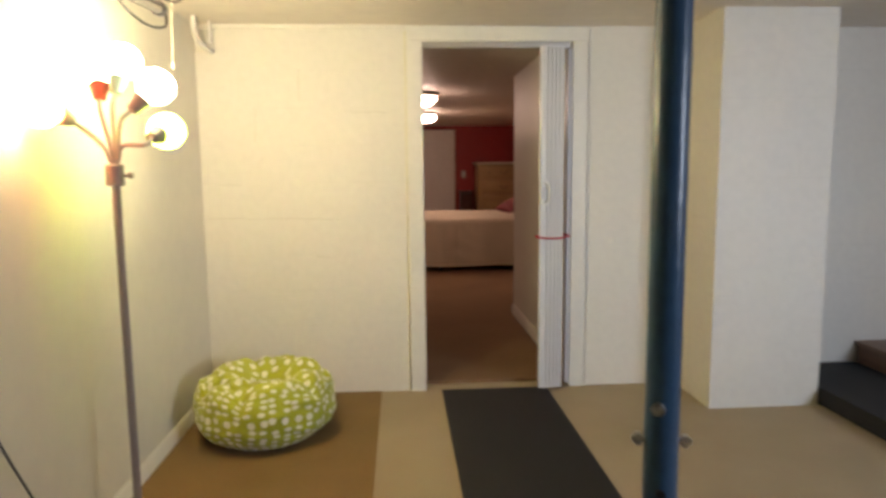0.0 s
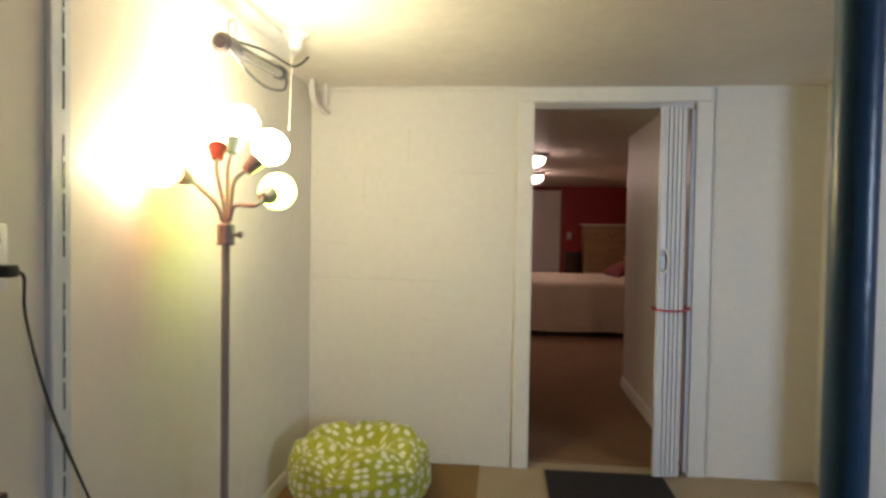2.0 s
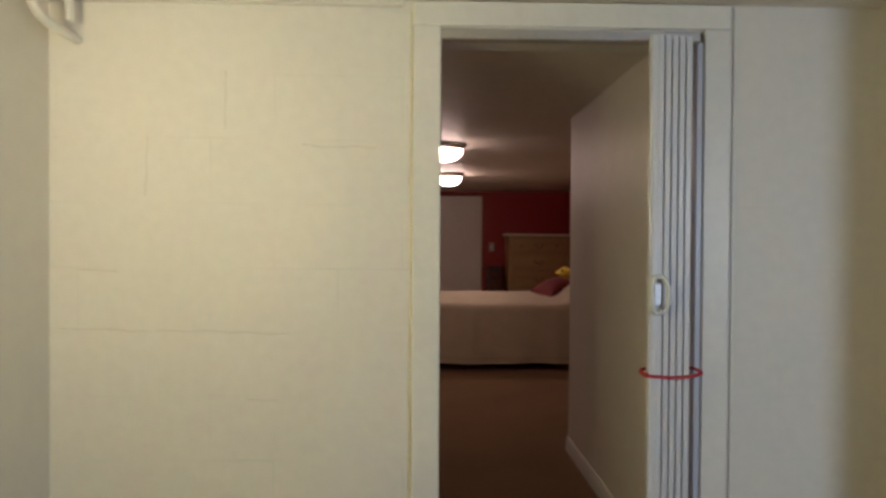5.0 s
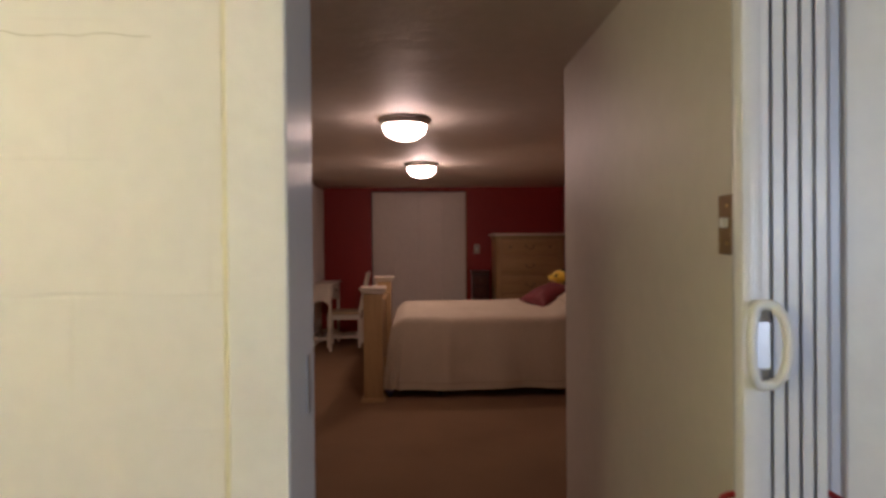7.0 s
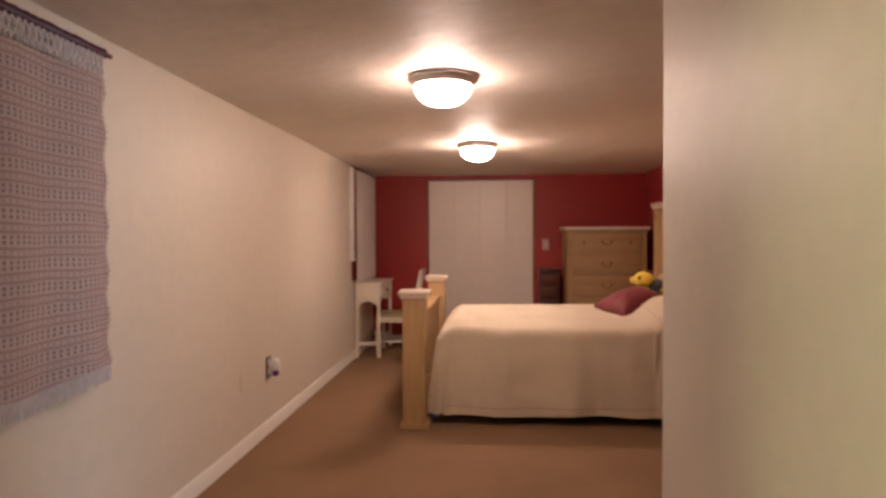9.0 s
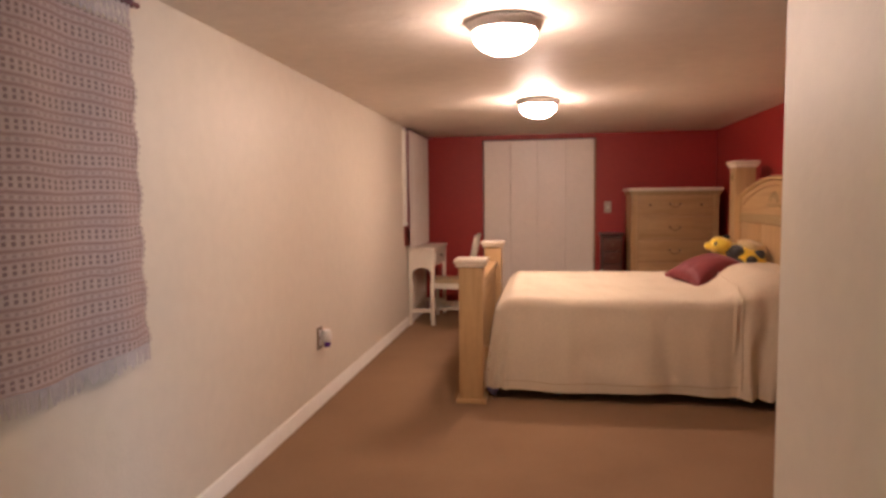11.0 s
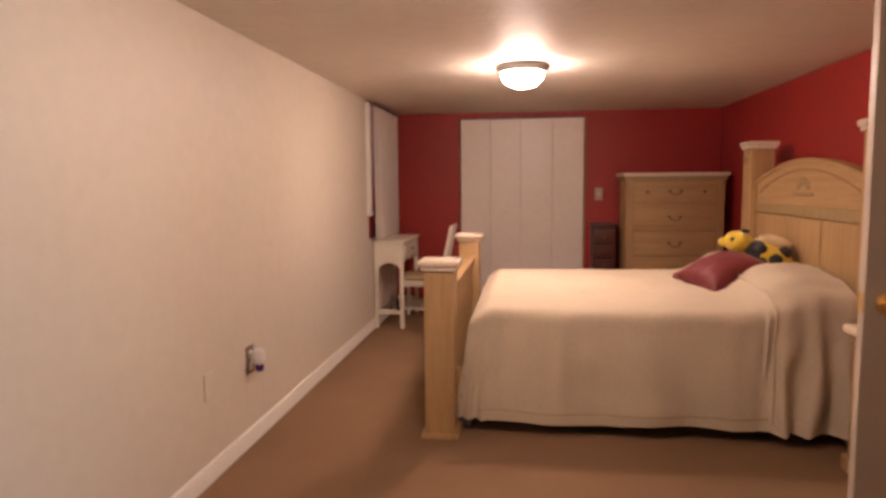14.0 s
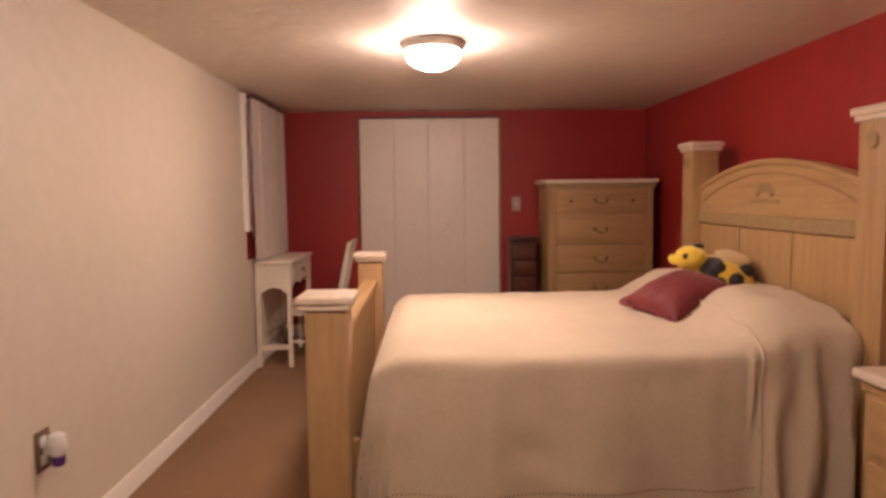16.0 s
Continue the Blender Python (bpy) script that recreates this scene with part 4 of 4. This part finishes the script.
def plush_bee():
    bm = bmesh.new()

    def lump(c, r, m=0, turn=(0, 0, 0)):
        g = bmesh.ops.create_icosphere(bm, subdivisions=4, radius=1, matrix=Matrix.Translation(c) @ pose(0, 0, 0, *turn) @ Matrix.Diagonal((*r, 1)))
        for f in {f for v in g["verts"] for f in v.link_faces}:
            f.material_index = m
    lump((0, 0, 0.10), (0.16, 0.095, 0.09), 0, (0, 14, 0))
    lump((0.16, 0.0, 0.03), (0.07, 0.06, 0.055), 0)
    lump((-0.165, -0.01, 0.165), (0.085, 0.075, 0.068), 1)
    lump((-0.245, -0.02, 0.15), (0.035, 0.03, 0.028), 1, (0, 20, 0))
    lump((0.03, -0.02, 0.195), (0.085, 0.045, 0.03), 2, (10, 12, 0))
    lump((0.05, 0.05, 0.195), (0.085, 0.045, 0.03), 2, (-10, 12, 0))
    lump((-0.195, -0.072, 0.178), (0.016, 0.010, 0.018), 3)
    lump((-0.135, 0.0, 0.235), (0.028, 0.03, 0.014), 3)
    for p in ((-0.03, -0.075, 0.135), (0.055, -0.082, 0.09), (0.10, -0.045, 0.135), (0.165, -0.045, 0.045), (-0.02, -0.085, 0.06), (0.20, 0.0, 0.05)):
        lump(p, (0.040, 0.022, 0.036), 3)
    lump((-0.09, -0.095, 0.06), (0.035, 0.035, 0.03), 0)
    lump((0.06, -0.095, 0.03), (0.04, 0.035, 0.03), 0)
    for v in bm.verts:
        v.co += Vector(noise.noise_vector(v.co * 40)) * 0.004
    ob = solid("stuffed_toy", bm, PLUSH, YELLOW, WING, BLACK, label="yellow and black plush toy lying against the headboard", category="stuffed toy")
    at(ob, pose(2.850, 10.25, 0.775, 0, 6, -18))


def drawer_pull(parent, x, y, z, w=0.05):
    bm = bmesh.new()
    for s in (-1, 1):
        lathe(bm, [(0.013, 0), (0.011, 0.006), (0.006, 0.016)], Matrix.Translation((x + s * w, y, z + 0.015)) @ pose(0, 0, 0, 90, 0, 0), 12)
    tube(bm, [(x - w, y - 0.014, z + 0.015), (x - w * 0.8, y - 0.022, z - 0.008), (x, y - 0.026, z - 0.02), (x + w * 0.8, y - 0.022, z - 0.008), (x + w, y - 0.014, z + 0.015)], 0.005, 8)
    part("handle", bm, BRONZE, parent, "bronze bail handle")


def knob(parent, x, y, z):
    bm = bmesh.new()
    lathe(bm, [(0.006, 0), (0.006, 0.012), (0.015, 0.018), (0.013, 0.026), (0.003, 0.03)], Matrix.Translation((x, y, z)) @ pose(0, 0, 0, 90, 0, 0), 14)
    part("knob", bm, BRONZE, parent, "bronze knob")


def chest():
    c = thing("chest_of_drawers", "tall pale wooden chest of drawers with bronze handles", "chest of drawers")
    x0, x1, y0, y1 = 2.315, 3.195, 12.27, 12.74
    part("body", boxes((x0, y0, 0.07, x1, y1, 1.385), bevel=0.006, seg=2), PINE, c)
    part("top", boxes((x0 - 0.035, y0 - 0.035, 1.390, x1 + 0.035, y1 + 0.01, 1.422), bevel=0.010, seg=3), WASHED, c, "whitewashed overhanging top")
    part("cornice", boxes((x0 - 0.015, y0 - 0.015, 1.352, x1 + 0.015, y1, 1.390), bevel=0.006, seg=2), CARVED, c)
    part("plinth", boxes((x0 - 0.012, y0 - 0.012, 0, x1 + 0.012, y1, 0.10), bevel=0.006, seg=2), PINE_Y, c)
    rows = ((1.150, 1.340), (0.890, 1.120), (0.655, 0.868), (0.400, 0.633), (0.130, 0.378))
    xm = (x0 + x1) / 2
    for k, (z0, z1) in enumerate(rows):
        # dark strip paints the shadow round each drawer front
        part("drawer_gap_shadow", boxes((x0 + 0.07, y0 - 0.001, z0 - 0.008, x1 - 0.07, y0 + 0.002, z1 + 0.008)), PINE_DK, c)
        d = part("drawer", boxes((x0 + 0.075, y0 - 0.016, z0, x1 - 0.075, y0 + 0.01, z1), bevel=0.007, seg=2), wood("drawer_wood", (0.445, 0.284, 0.131), (0.345, 0.20, 0.086), axis=0) if k == 0 else bpy.data.materials["drawer_wood"], c)
        drawer_pull(d, xm, y0 - 0.016, (z0 + z1) / 2 - 0.005)
        if k == 0:
            for s in (-1, 1):
                knob(d, xm + s * 0.255, y0 - 0.016, (z0 + z1) / 2)
    for x in (x0 + 0.03, x1 - 0.03):
        part("pilaster", boxes((x - 0.026, y0 - 0.010, 0.10, x + 0.026, y0 + 0.002, 1.352), bevel=0.004), PINE, c)


def nightstand():
    c = thing("nightstand", "pale wooden nightstand with a whitewashed top", "nightstand")
    x0, x1, y0, y1 = 2.845, 3.27, 8.60, 9.095
    part("body", boxes((x0, y0, 0.07, x1, y1, 0.645), bevel=0.006, seg=2), PINE, c)
    part("top", boxes((x0 - 0.035, y0 - 0.03, 0.650, x1, y1 + 0.03, 0.688), bevel=0.012, seg=3), WASHED, c, "whitewashed top")
    part("cornice", boxes((x0 - 0.012, y0 - 0.012, 0.612, x1, y1 + 0.012, 0.650), bevel=0.006), PINE, c)
    part("plinth", boxes((x0 - 0.02, y0 - 0.015, 0, x1, y1 + 0.015, 0.09), bevel=0.01, seg=2), PINE, c)
    for z0, z1 in ((0.40, 0.60), (0.14, 0.37)):
        d = part("drawer", boxes((x0 - 0.016, y0 + 0.04, z0, x0 + 0.01, y1 - 0.04, z1), bevel=0.006, seg=2), PINE_Y, c)
        bm = bmesh.new()
        ym, zm = (y0 + y1) / 2, (z0 + z1) / 2
        tube(bm, [(x0 - 0.016, ym - 0.05, zm + 0.01), (x0 - 0.036, ym - 0.04, zm - 0.01), (x0 - 0.04, ym, zm - 0.02), (x0 - 0.036, ym + 0.04, zm - 0.01), (x0 - 0.016, ym + 0.05, zm + 0.01)], 0.005, 8)
        part("handle", bm, BRONZE, d, "bronze bail handle")


def jewellery_chest():
    c = thing("jewellery_chest", "small dark cherry jewellery chest with drawers", "jewellery chest")
    x0, x1, y0, y1 = 2.015, 2.265, 12.44, 12.72
    part("body", boxes((x0 + 0.015, y0 + 0.015, 0.16, x1 - 0.015, y1, 0.90), bevel=0.005), DARKWOOD, c)
    part("top", boxes((x0, y0, 0.905, x1, y1 + 0.01, 0.935), bevel=0.010, seg=2), DARKWOOD, c)
    for x in (x0 + 0.015, x1 - 0.045):
        for y in (y0 + 0.015, y1 - 0.03):
            part("leg", boxes((x, y, 0, x + 0.03, y + 0.03, 0.17), bevel=0.004), DARKWOOD, c)
    for k in range(5):
        z = 0.19 + 0.14 * k
        d = part("drawer", boxes((x0 + 0.035, y0 + 0.003, z, x1 - 0.035, y0 + 0.02, z + 0.118), bevel=0.006, seg=2), mat("reddish_drawer_front", (0.10, 0.032, 0.024), 0.3) if k == 0 else bpy.data.materials["reddish_drawer_front"], c)
        knob(d, (x0 + x1) / 2, y0 + 0.003, z + 0.06)


def desk():
    d = thing("writing_desk", "narrow ivory painted desk with a drawer", "desk")
    x0, x1, y0, y1, zt = 0.012, 0.280, 11.75, 12.56, 0.825
    part("desktop", boxes((x0 - 0.005, y0 - 0.015, zt - 0.025, x1 + 0.015, y1 + 0.015, zt), bevel=0.007, seg=2), IVORY, d)
    for x in (x0, x1 - 0.034):
        for y in (y0, y1 - 0.034):
            part("leg", boxes((x, y, 0, x + 0.034, y + 0.034, zt - 0.025), bevel=0.003), IVORY, d)

    def apron(a, b, drop, rise):
        o = [(a, zt - 0.025), (b, zt - 0.025)]
        for k in range(13):
            u = k / 12
            o.append((b + (a - b) * u, zt - drop + rise * math.sin(math.pi * u) ** 0.7))
        return o
    for y in (y0 + 0.006, y1 - 0.024):
        bm = bmesh.new()
        prism(bm, apron(x0 + 0.034, x1 - 0.034, 0.255, 0.055), "y", y, y + 0.018)
        part("side_apron", bm, IVORY, d)
    bm = bmesh.new()
    o = [(y0 + 0.034, zt - 0.025), (y1 - 0.034, zt - 0.025)]
    for k in range(25):
        u = k / 24
        o.append((y1 - 0.034 + (y0 - y1 + 0.068) * u, zt - 0.23 + 0.035 * abs(math.sin(2 * math.pi * u)) + 0.02 * math.sin(math.pi * u)))
    prism(bm, o, "x", x1 - 0.026, x1 - 0.008)
    part("front_apron", bm, IVORY, d)
    part("back_panel", boxes((x0 + 0.006, y0 + 0.034, 0.2, x0 + 0.018, y1 - 0.034, zt - 0.03)), IVORY, d)
    w = part("drawer", boxes((x1 - 0.012, y0 + 0.10, zt - 0.15, x1 + 0.006, y1 - 0.10, zt - 0.05), bevel=0.004), IVORY, d)
    bm = bmesh.new()
    ym = (y0 + y1) / 2
    tube(bm, [(x1 + 0.004, ym - 0.045, zt - 0.09), (x1 + 0.022, ym - 0.035, zt - 0.105), (x1 + 0.026, ym, zt - 0.112), (x1 + 0.022, ym + 0.035, zt - 0.105), (x1 + 0.004, ym + 0.045, zt - 0.09)], 0.005, 8)
    part("handle", bm, BRONZE, w, "bronze handle")
    for y in (y0 + 0.008, y1 - 0.026):
        part("stretcher", boxes((x0 + 0.034, y, 0.15, x1 - 0.034, y + 0.018, 0.19), bevel=0.003), IVORY, d)
    part("back_stretcher", boxes((x0 + 0.008, y0 + 0.034, 0.15, x0 + 0.026, y1 - 0.034, 0.19), bevel=0.003), IVORY, d)


def chair():
    c = thing("desk_chair", "ivory painted wooden chair with a tan seat", "chair")
    x0, x1, y0, y1 = 0.19, 0.60, 12.02, 12.42
    part("seat", boxes((x0 - 0.005, y0 - 0.005, 0.425, x1, y1 + 0.005, 0.462), bevel=0.014, seg=3), SEATFAB, c, "tan padded seat")
    part("seat_frame", boxes((x0, y0, 0.365, x1, y0 + 0.02, 0.425), (x0, y1 - 0.02, 0.365, x1, y1, 0.425), (x0, y0 + 0.02, 0.365, x0 + 0.02, y1 - 0.02, 0.425), (x1 - 0.02, y0 + 0.02, 0.365, x1, y1 - 0.02, 0.425)), IVORY, c)
    for y in (y0, y1 - 0.032):
        part("leg", boxes((x0 - 0.002, y, 0, x0 + 0.032, y + 0.032, 0.423), bevel=0.003), IVORY, c)
        bm = bmesh.new()
        prism(bm, [(x1 - 0.034, 0), (x1, 0), (x1, 0.42), (x1 + 0.105, 0.94), (x1 + 0.075, 0.945), (x1 - 0.034, 0.44)], "y", y, y + 0.034)
        part("back_post", bm, IVORY, c)
        part("side_stretcher", boxes((x0 + 0.03, y + 0.008, 0.14, x1 - 0.03, y + 0.026, 0.165)), IVORY, c)
    def rail(z0, z1):
        bm = bmesh.new()
        k0, k1 = x1 + 0.105 * (z0 - 0.42) / 0.52 - 0.020, x1 + 0.105 * (z1 - 0.42) / 0.52 - 0.020
        prism(bm, [(k0, z0), (k0 + 0.018, z0), (k1 + 0.018, z1), (k1, z1)], "y", y0 + 0.034, y1 - 0.034)
        return bm
    part("top_rail", rail(0.855, 0.945), IVORY, c)
    part("lower_rail", rail(0.56, 0.60), IVORY, c)
    for y in (y0 + 0.10, (y0 + y1) / 2, y1 - 0.10):
        bm = bmesh.new()
        tube(bm, [(x1 + 0.025, y, 0.59), (x1 + 0.055, y, 0.72), (x1 + 0.082, y, 0.87)], 0.010, 8)
        part("spindle", bm, IVORY, c)
    part("cross_stretcher", boxes((0.39, y0 + 0.026, 0.145, 0.41, y1 - 0.026, 0.162)), IVORY, c)


def closet_doors():
    xs = (0.70, 1.012, 1.322, 1.648, 1.968)
    d = thing("door_1", "pale painted bifold closet doors, closed", "closet door", kind="structure")
    for k in range(4):
        p = part("leaf", boxes((xs[k] + 0.0008, 12.832, 0.012, xs[k + 1] - 0.0008, 12.862, 2.0), bevel=0.004), CLOSET, d)
        if k in (1, 2):
            bm = bmesh.new()
            x = (xs[k] + xs[k + 1]) / 2
            lathe(bm, [(0.008, 0), (0.008, 0.012), (0.018, 0.020), (0.016, 0.028), (0.004, 0.032)], Matrix.Translation((x, 12.832, 1.03)) @ pose(0, 0, 0, 90, 0, 0), 16)
            part("knob", bm, CLOSET, p, "painted round knob")
    f = thing("closet_casing", "thin dark red painted closet edge", "door casing", kind="structure")
    part("edge", boxes((0.688, 12.815, 0, 0.698, 12.83, 2.015), bevel=0.002), RODRED, f)
    part("edge", boxes((1.970, 12.815, 0, 1.984, 12.83, 2.015), bevel=0.002), PINE_DK, f, "worn wooden edge")
    part("edge", boxes((0.688, 12.815, 2.003, 1.984, 12.83, 2.016), bevel=0.002), RODRED, f)


def open_door():
    d = thing("door_2", "taupe painted flush door standing open with brass knob", "door", kind="structure")
    slab = part("slab", boxes((0, -0.0175, 0.012, 0.79, 0.0175, 2.0), bevel=0.002), DOORPAINT, d)
    for s in (-1, 1):
        bm = bmesh.new()
        lathe(bm, [(0.032, 0), (0.030, 0.006), (0.012, 0.012), (0.011, 0.03), (0.024, 0.038), (0.029, 0.05), (0.024, 0.062), (0.008, 0.066)], Matrix.Translation((0.065, s * 0.0175, 0.93)) @ pose(0, 0, 0, -90 * s, 0, 0), 20)
        part("knob", bm, BRASS, slab, "polished brass knob")
    part("latch_face", boxes((-0.0015, -0.012, 0.90, 0.001, 0.012, 0.96)), BRASS, slab, "brass latch plate")
    for z in (0.25, 1.0, 1.75):
        part("hinge", boxes((0.788, 0.012, z, 0.802, 0.026, z + 0.09), bevel=0.002), BRASS, d, "brass hinge")
    at(d, pose(2.435, 8.20, 0.018, 0, 0, 1.5))


def crochet_curtain():
    c = thing("crochet_curtain", "mauve crocheted curtain hanging from a red rod", "curtain")
    y0, y1 = 6.10, 7.235

    def f(u, v):
        y = y0 + (y1 - y0) * u
        z = 1.90 - 1.08 * v
        edge = 0.010 * math.sin(v * 40) * (u > 0.985) + 0.035 * v * u
        z -= 0.02 * u * 0 + 0.02 * noise.noise(Vector((y * 3, 0, 1))) * (v > 0.97)
        return Vector((0.045 + 0.014 * math.sin(y * 17) * (0.35 + 0.65 * v) + 0.02 * v * noise.noise(Vector((y * 3, v * 2, 0))), y + edge, z + 0.03 * (1 - u) * 0))
    part("cloth", sheet(bmesh.new(), 120, 60, f, 0.004), WEAVE, c)
    n = 40
    bm = bmesh.new()
    for k in range(n):
        ya, yb = y0 + (y1 - y0) * k / n, y0 + (y1 - y0) * (k + 1) / n
        for p, q in ((ya, yb), (yb, ya)):
            tube(bm, [(0.045, p, 1.905), (0.050, (p + q) / 2, 1.94), (0.046, q, 1.984)], 0.0045, 6)
    tagged(part("looped_heading", bm, CROCHET, c, "crossed crochet loops"), kind="stuff")
    bm = bmesh.new()
    rnd = random.Random(4)
    for k in range(160):
        u = (k + 0.5) / 160
        p = f(u, 1.0)
        ln = 0.035 + 0.03 * rnd.random()
        tube(bm, [p, p + Vector((0.004 * rnd.uniform(-1, 1), 0.006 * rnd.uniform(-1, 1), -ln))], 0.0025, 5)
    for k in range(46):
        p = f(1.0, (k + 0.5) / 46)
        tube(bm, [p + Vector((0, -0.004, 0.010)), p + Vector((0, 0.012, 0)), p + Vector((0, -0.004, -0.010))], 0.0025, 5)
    tagged(part("fringe", bm, CROCHET, c), kind="stuff")
    bm = bmesh.new()
    tube(bm, [(0.045, y0 - 0.06, 1.988), (0.045, y1 + 0.05, 1.988)], 0.0095, 12)
    for y in (y0 - 0.05, y1 + 0.045):
        tube(bm, [(0.0, y, 1.988), (0.045, y, 1.988)], 0.006, 8)
    rnd = random.Random(8)
    for k in range(70):
        y = y0 + (y1 - y0) * k / 69
        lathe(bm, [(0.004, -0.012), (0.016 + 0.004 * rnd.random(), 0), (0.004, 0.012)], Matrix.Translation((0.045, y, 1.988)) @ pose(0, 0, 0, 90, 0, 0), 8)
    part("rod", bm, RODRED, c, "dark red rod")


def corner_window():
    w = thing("window_2", "white framed window behind a pale curtain", "window", kind="structure")
    part("frame_side", boxes((-0.002, 11.575, 1.06, 0.035, 11.625, 2.045), bevel=0.004), TRIM, w)
    part("frame_side", boxes((-0.002, 12.72, 1.06, 0.02, 12.77, 2.0), bevel=0.004), TRIM, w)
    part("frame_head", boxes((-0.002, 11.625, 2.0, 0.02, 12.77, 2.045), bevel=0.004), TRIM, w)
    part("frame_sill", boxes((-0.002, 11.625, 1.06, 0.02, 12.72, 1.09), bevel=0.004), TRIM, w)
    c = thing("pale_curtain", "pale cotton curtain on a dark rod above the desk", "curtain")

    def f(u, v):
        y = 11.66 + 1.00 * u
        return Vector((0.060 + 0.012 * math.sin(y * 44) + 0.006 * math.sin(y * 19 + v), y + 0.02 * v * (1 - u), 2.025 - 1.19 * v))
    part("cloth", sheet(bmesh.new(), 110, 16, f, 0.003), SHEER, c)
    bm = bmesh.new()
    tube(bm, [(0.0, 11.645, 2.022), (0.04, 11.645, 2.026), (0.064, 11.69, 2.030), (0.066, 12.2, 2.034), (0.066, 12.72, 2.036)], 0.011, 10)
    part("rod", bm, RODRED, c, "dark curtain rod")
    bm = bmesh.new()
    sheet(bm, 6, 20, lambda u, v: Vector((0.035 + 0.018 * u + 0.004 * math.sin(v * 9), 11.645 + 0.01 * u, 2.025 - 1.0 * v)), 0.004)
    part("edge_binding", bm, RODRED, c, "dark red side edge")


def plates():
    s = thing("light_switch", "brass plated toggle switch by the doorway", "light switch")
    part("plate", boxes((1.974, 5.322, 1.262, 1.98, 5.404, 1.388), bevel=0.002), mat("tarnished_brass", (0.30, 0.19, 0.08), 0.45, 0.6, spread=0.15, scale=20), s)
    part("toggle", boxes((1.958, 5.357, 1.318, 1.976, 5.369, 1.340), bevel=0.003), WHITE, s, "ivory toggle")
    for z in (1.285, 1.365):
        bm = bmesh.new()
        lathe(bm, [(0.004, 0), (0.003, 0.002)], Matrix.Translation((1.974, 5.363, z)) @ pose(0, 0, 0, 0, -90, 0), 8)
        part("screw", bm, BRASS, s)
    s = thing("light_switch", "ivory switch plate on the red wall", "light switch")
    part("plate", boxes((2.080, 12.818, 1.155, 2.160, 12.825, 1.285), bevel=0.003), mat("aged_ivory_plastic", (0.45, 0.34, 0.28), 0.4), s)
    part("toggle", boxes((2.112, 12.805, 1.208, 2.126, 12.82, 1.230), bevel=0.003), WHITE, s)
    o = thing("wall_outlet", "brown outlet plate low on the cream wall", "outlet")
    part("plate", boxes((0.0, 9.045, 0.385, 0.007, 9.127, 0.525), bevel=0.002), mat("brown_plate", (0.16, 0.10, 0.06), 0.4), o)
    part("socket_face", boxes((0.006, 9.067, 0.467, 0.010, 9.103, 0.505), bevel=0.002), WHITE, o)
    part("socket_face", boxes((0.006, 9.067, 0.405, 0.010, 9.103, 0.443), bevel=0.002), WHITE, o)
    a = thing("air_freshener", "white plug-in air freshener with purple liquid", "air freshener")
    bm = bmesh.new()
    lathe(bm, [(0.020, 0.0), (0.030, 0.012), (0.032, 0.05), (0.026, 0.072), (0.010, 0.08)], Matrix.Translation((0.045, 9.100, 0.430)), 20)
    part("body", bm, WHITE, a)
    bm = bmesh.new()
    lathe(bm, [(0.016, 0.0), (0.021, 0.006), (0.021, 0.032), (0.016, 0.036)], Matrix.Translation((0.047, 9.100, 0.395)), 16)
    part("refill", bm, PURPLE, a, "purple liquid refill")
    part("plug", boxes((0.008, 9.083, 0.440, 0.03, 9.115, 0.475)), WHITE, a)
    solid("blank_plate", boxes((0.0, 8.62, 0.39, 0.005, 8.70, 0.51), bevel=0.002), CREAM, label="painted-over blank plate on the wall", category="wall plate")


dome_light(1.246, 8.02, "lit flush ceiling light near the passage", DOME)
dome_light(1.360, 10.21, "lit flush ceiling light above the bed", DOME_BED)
bed()
bedspread()
tucked_cloth()
cushion()
plush_bee()
chest()
nightstand()
jewellery_chest()
desk()
chair()
closet_doors()
open_door()
crochet_curtain()
corner_window()
plates()
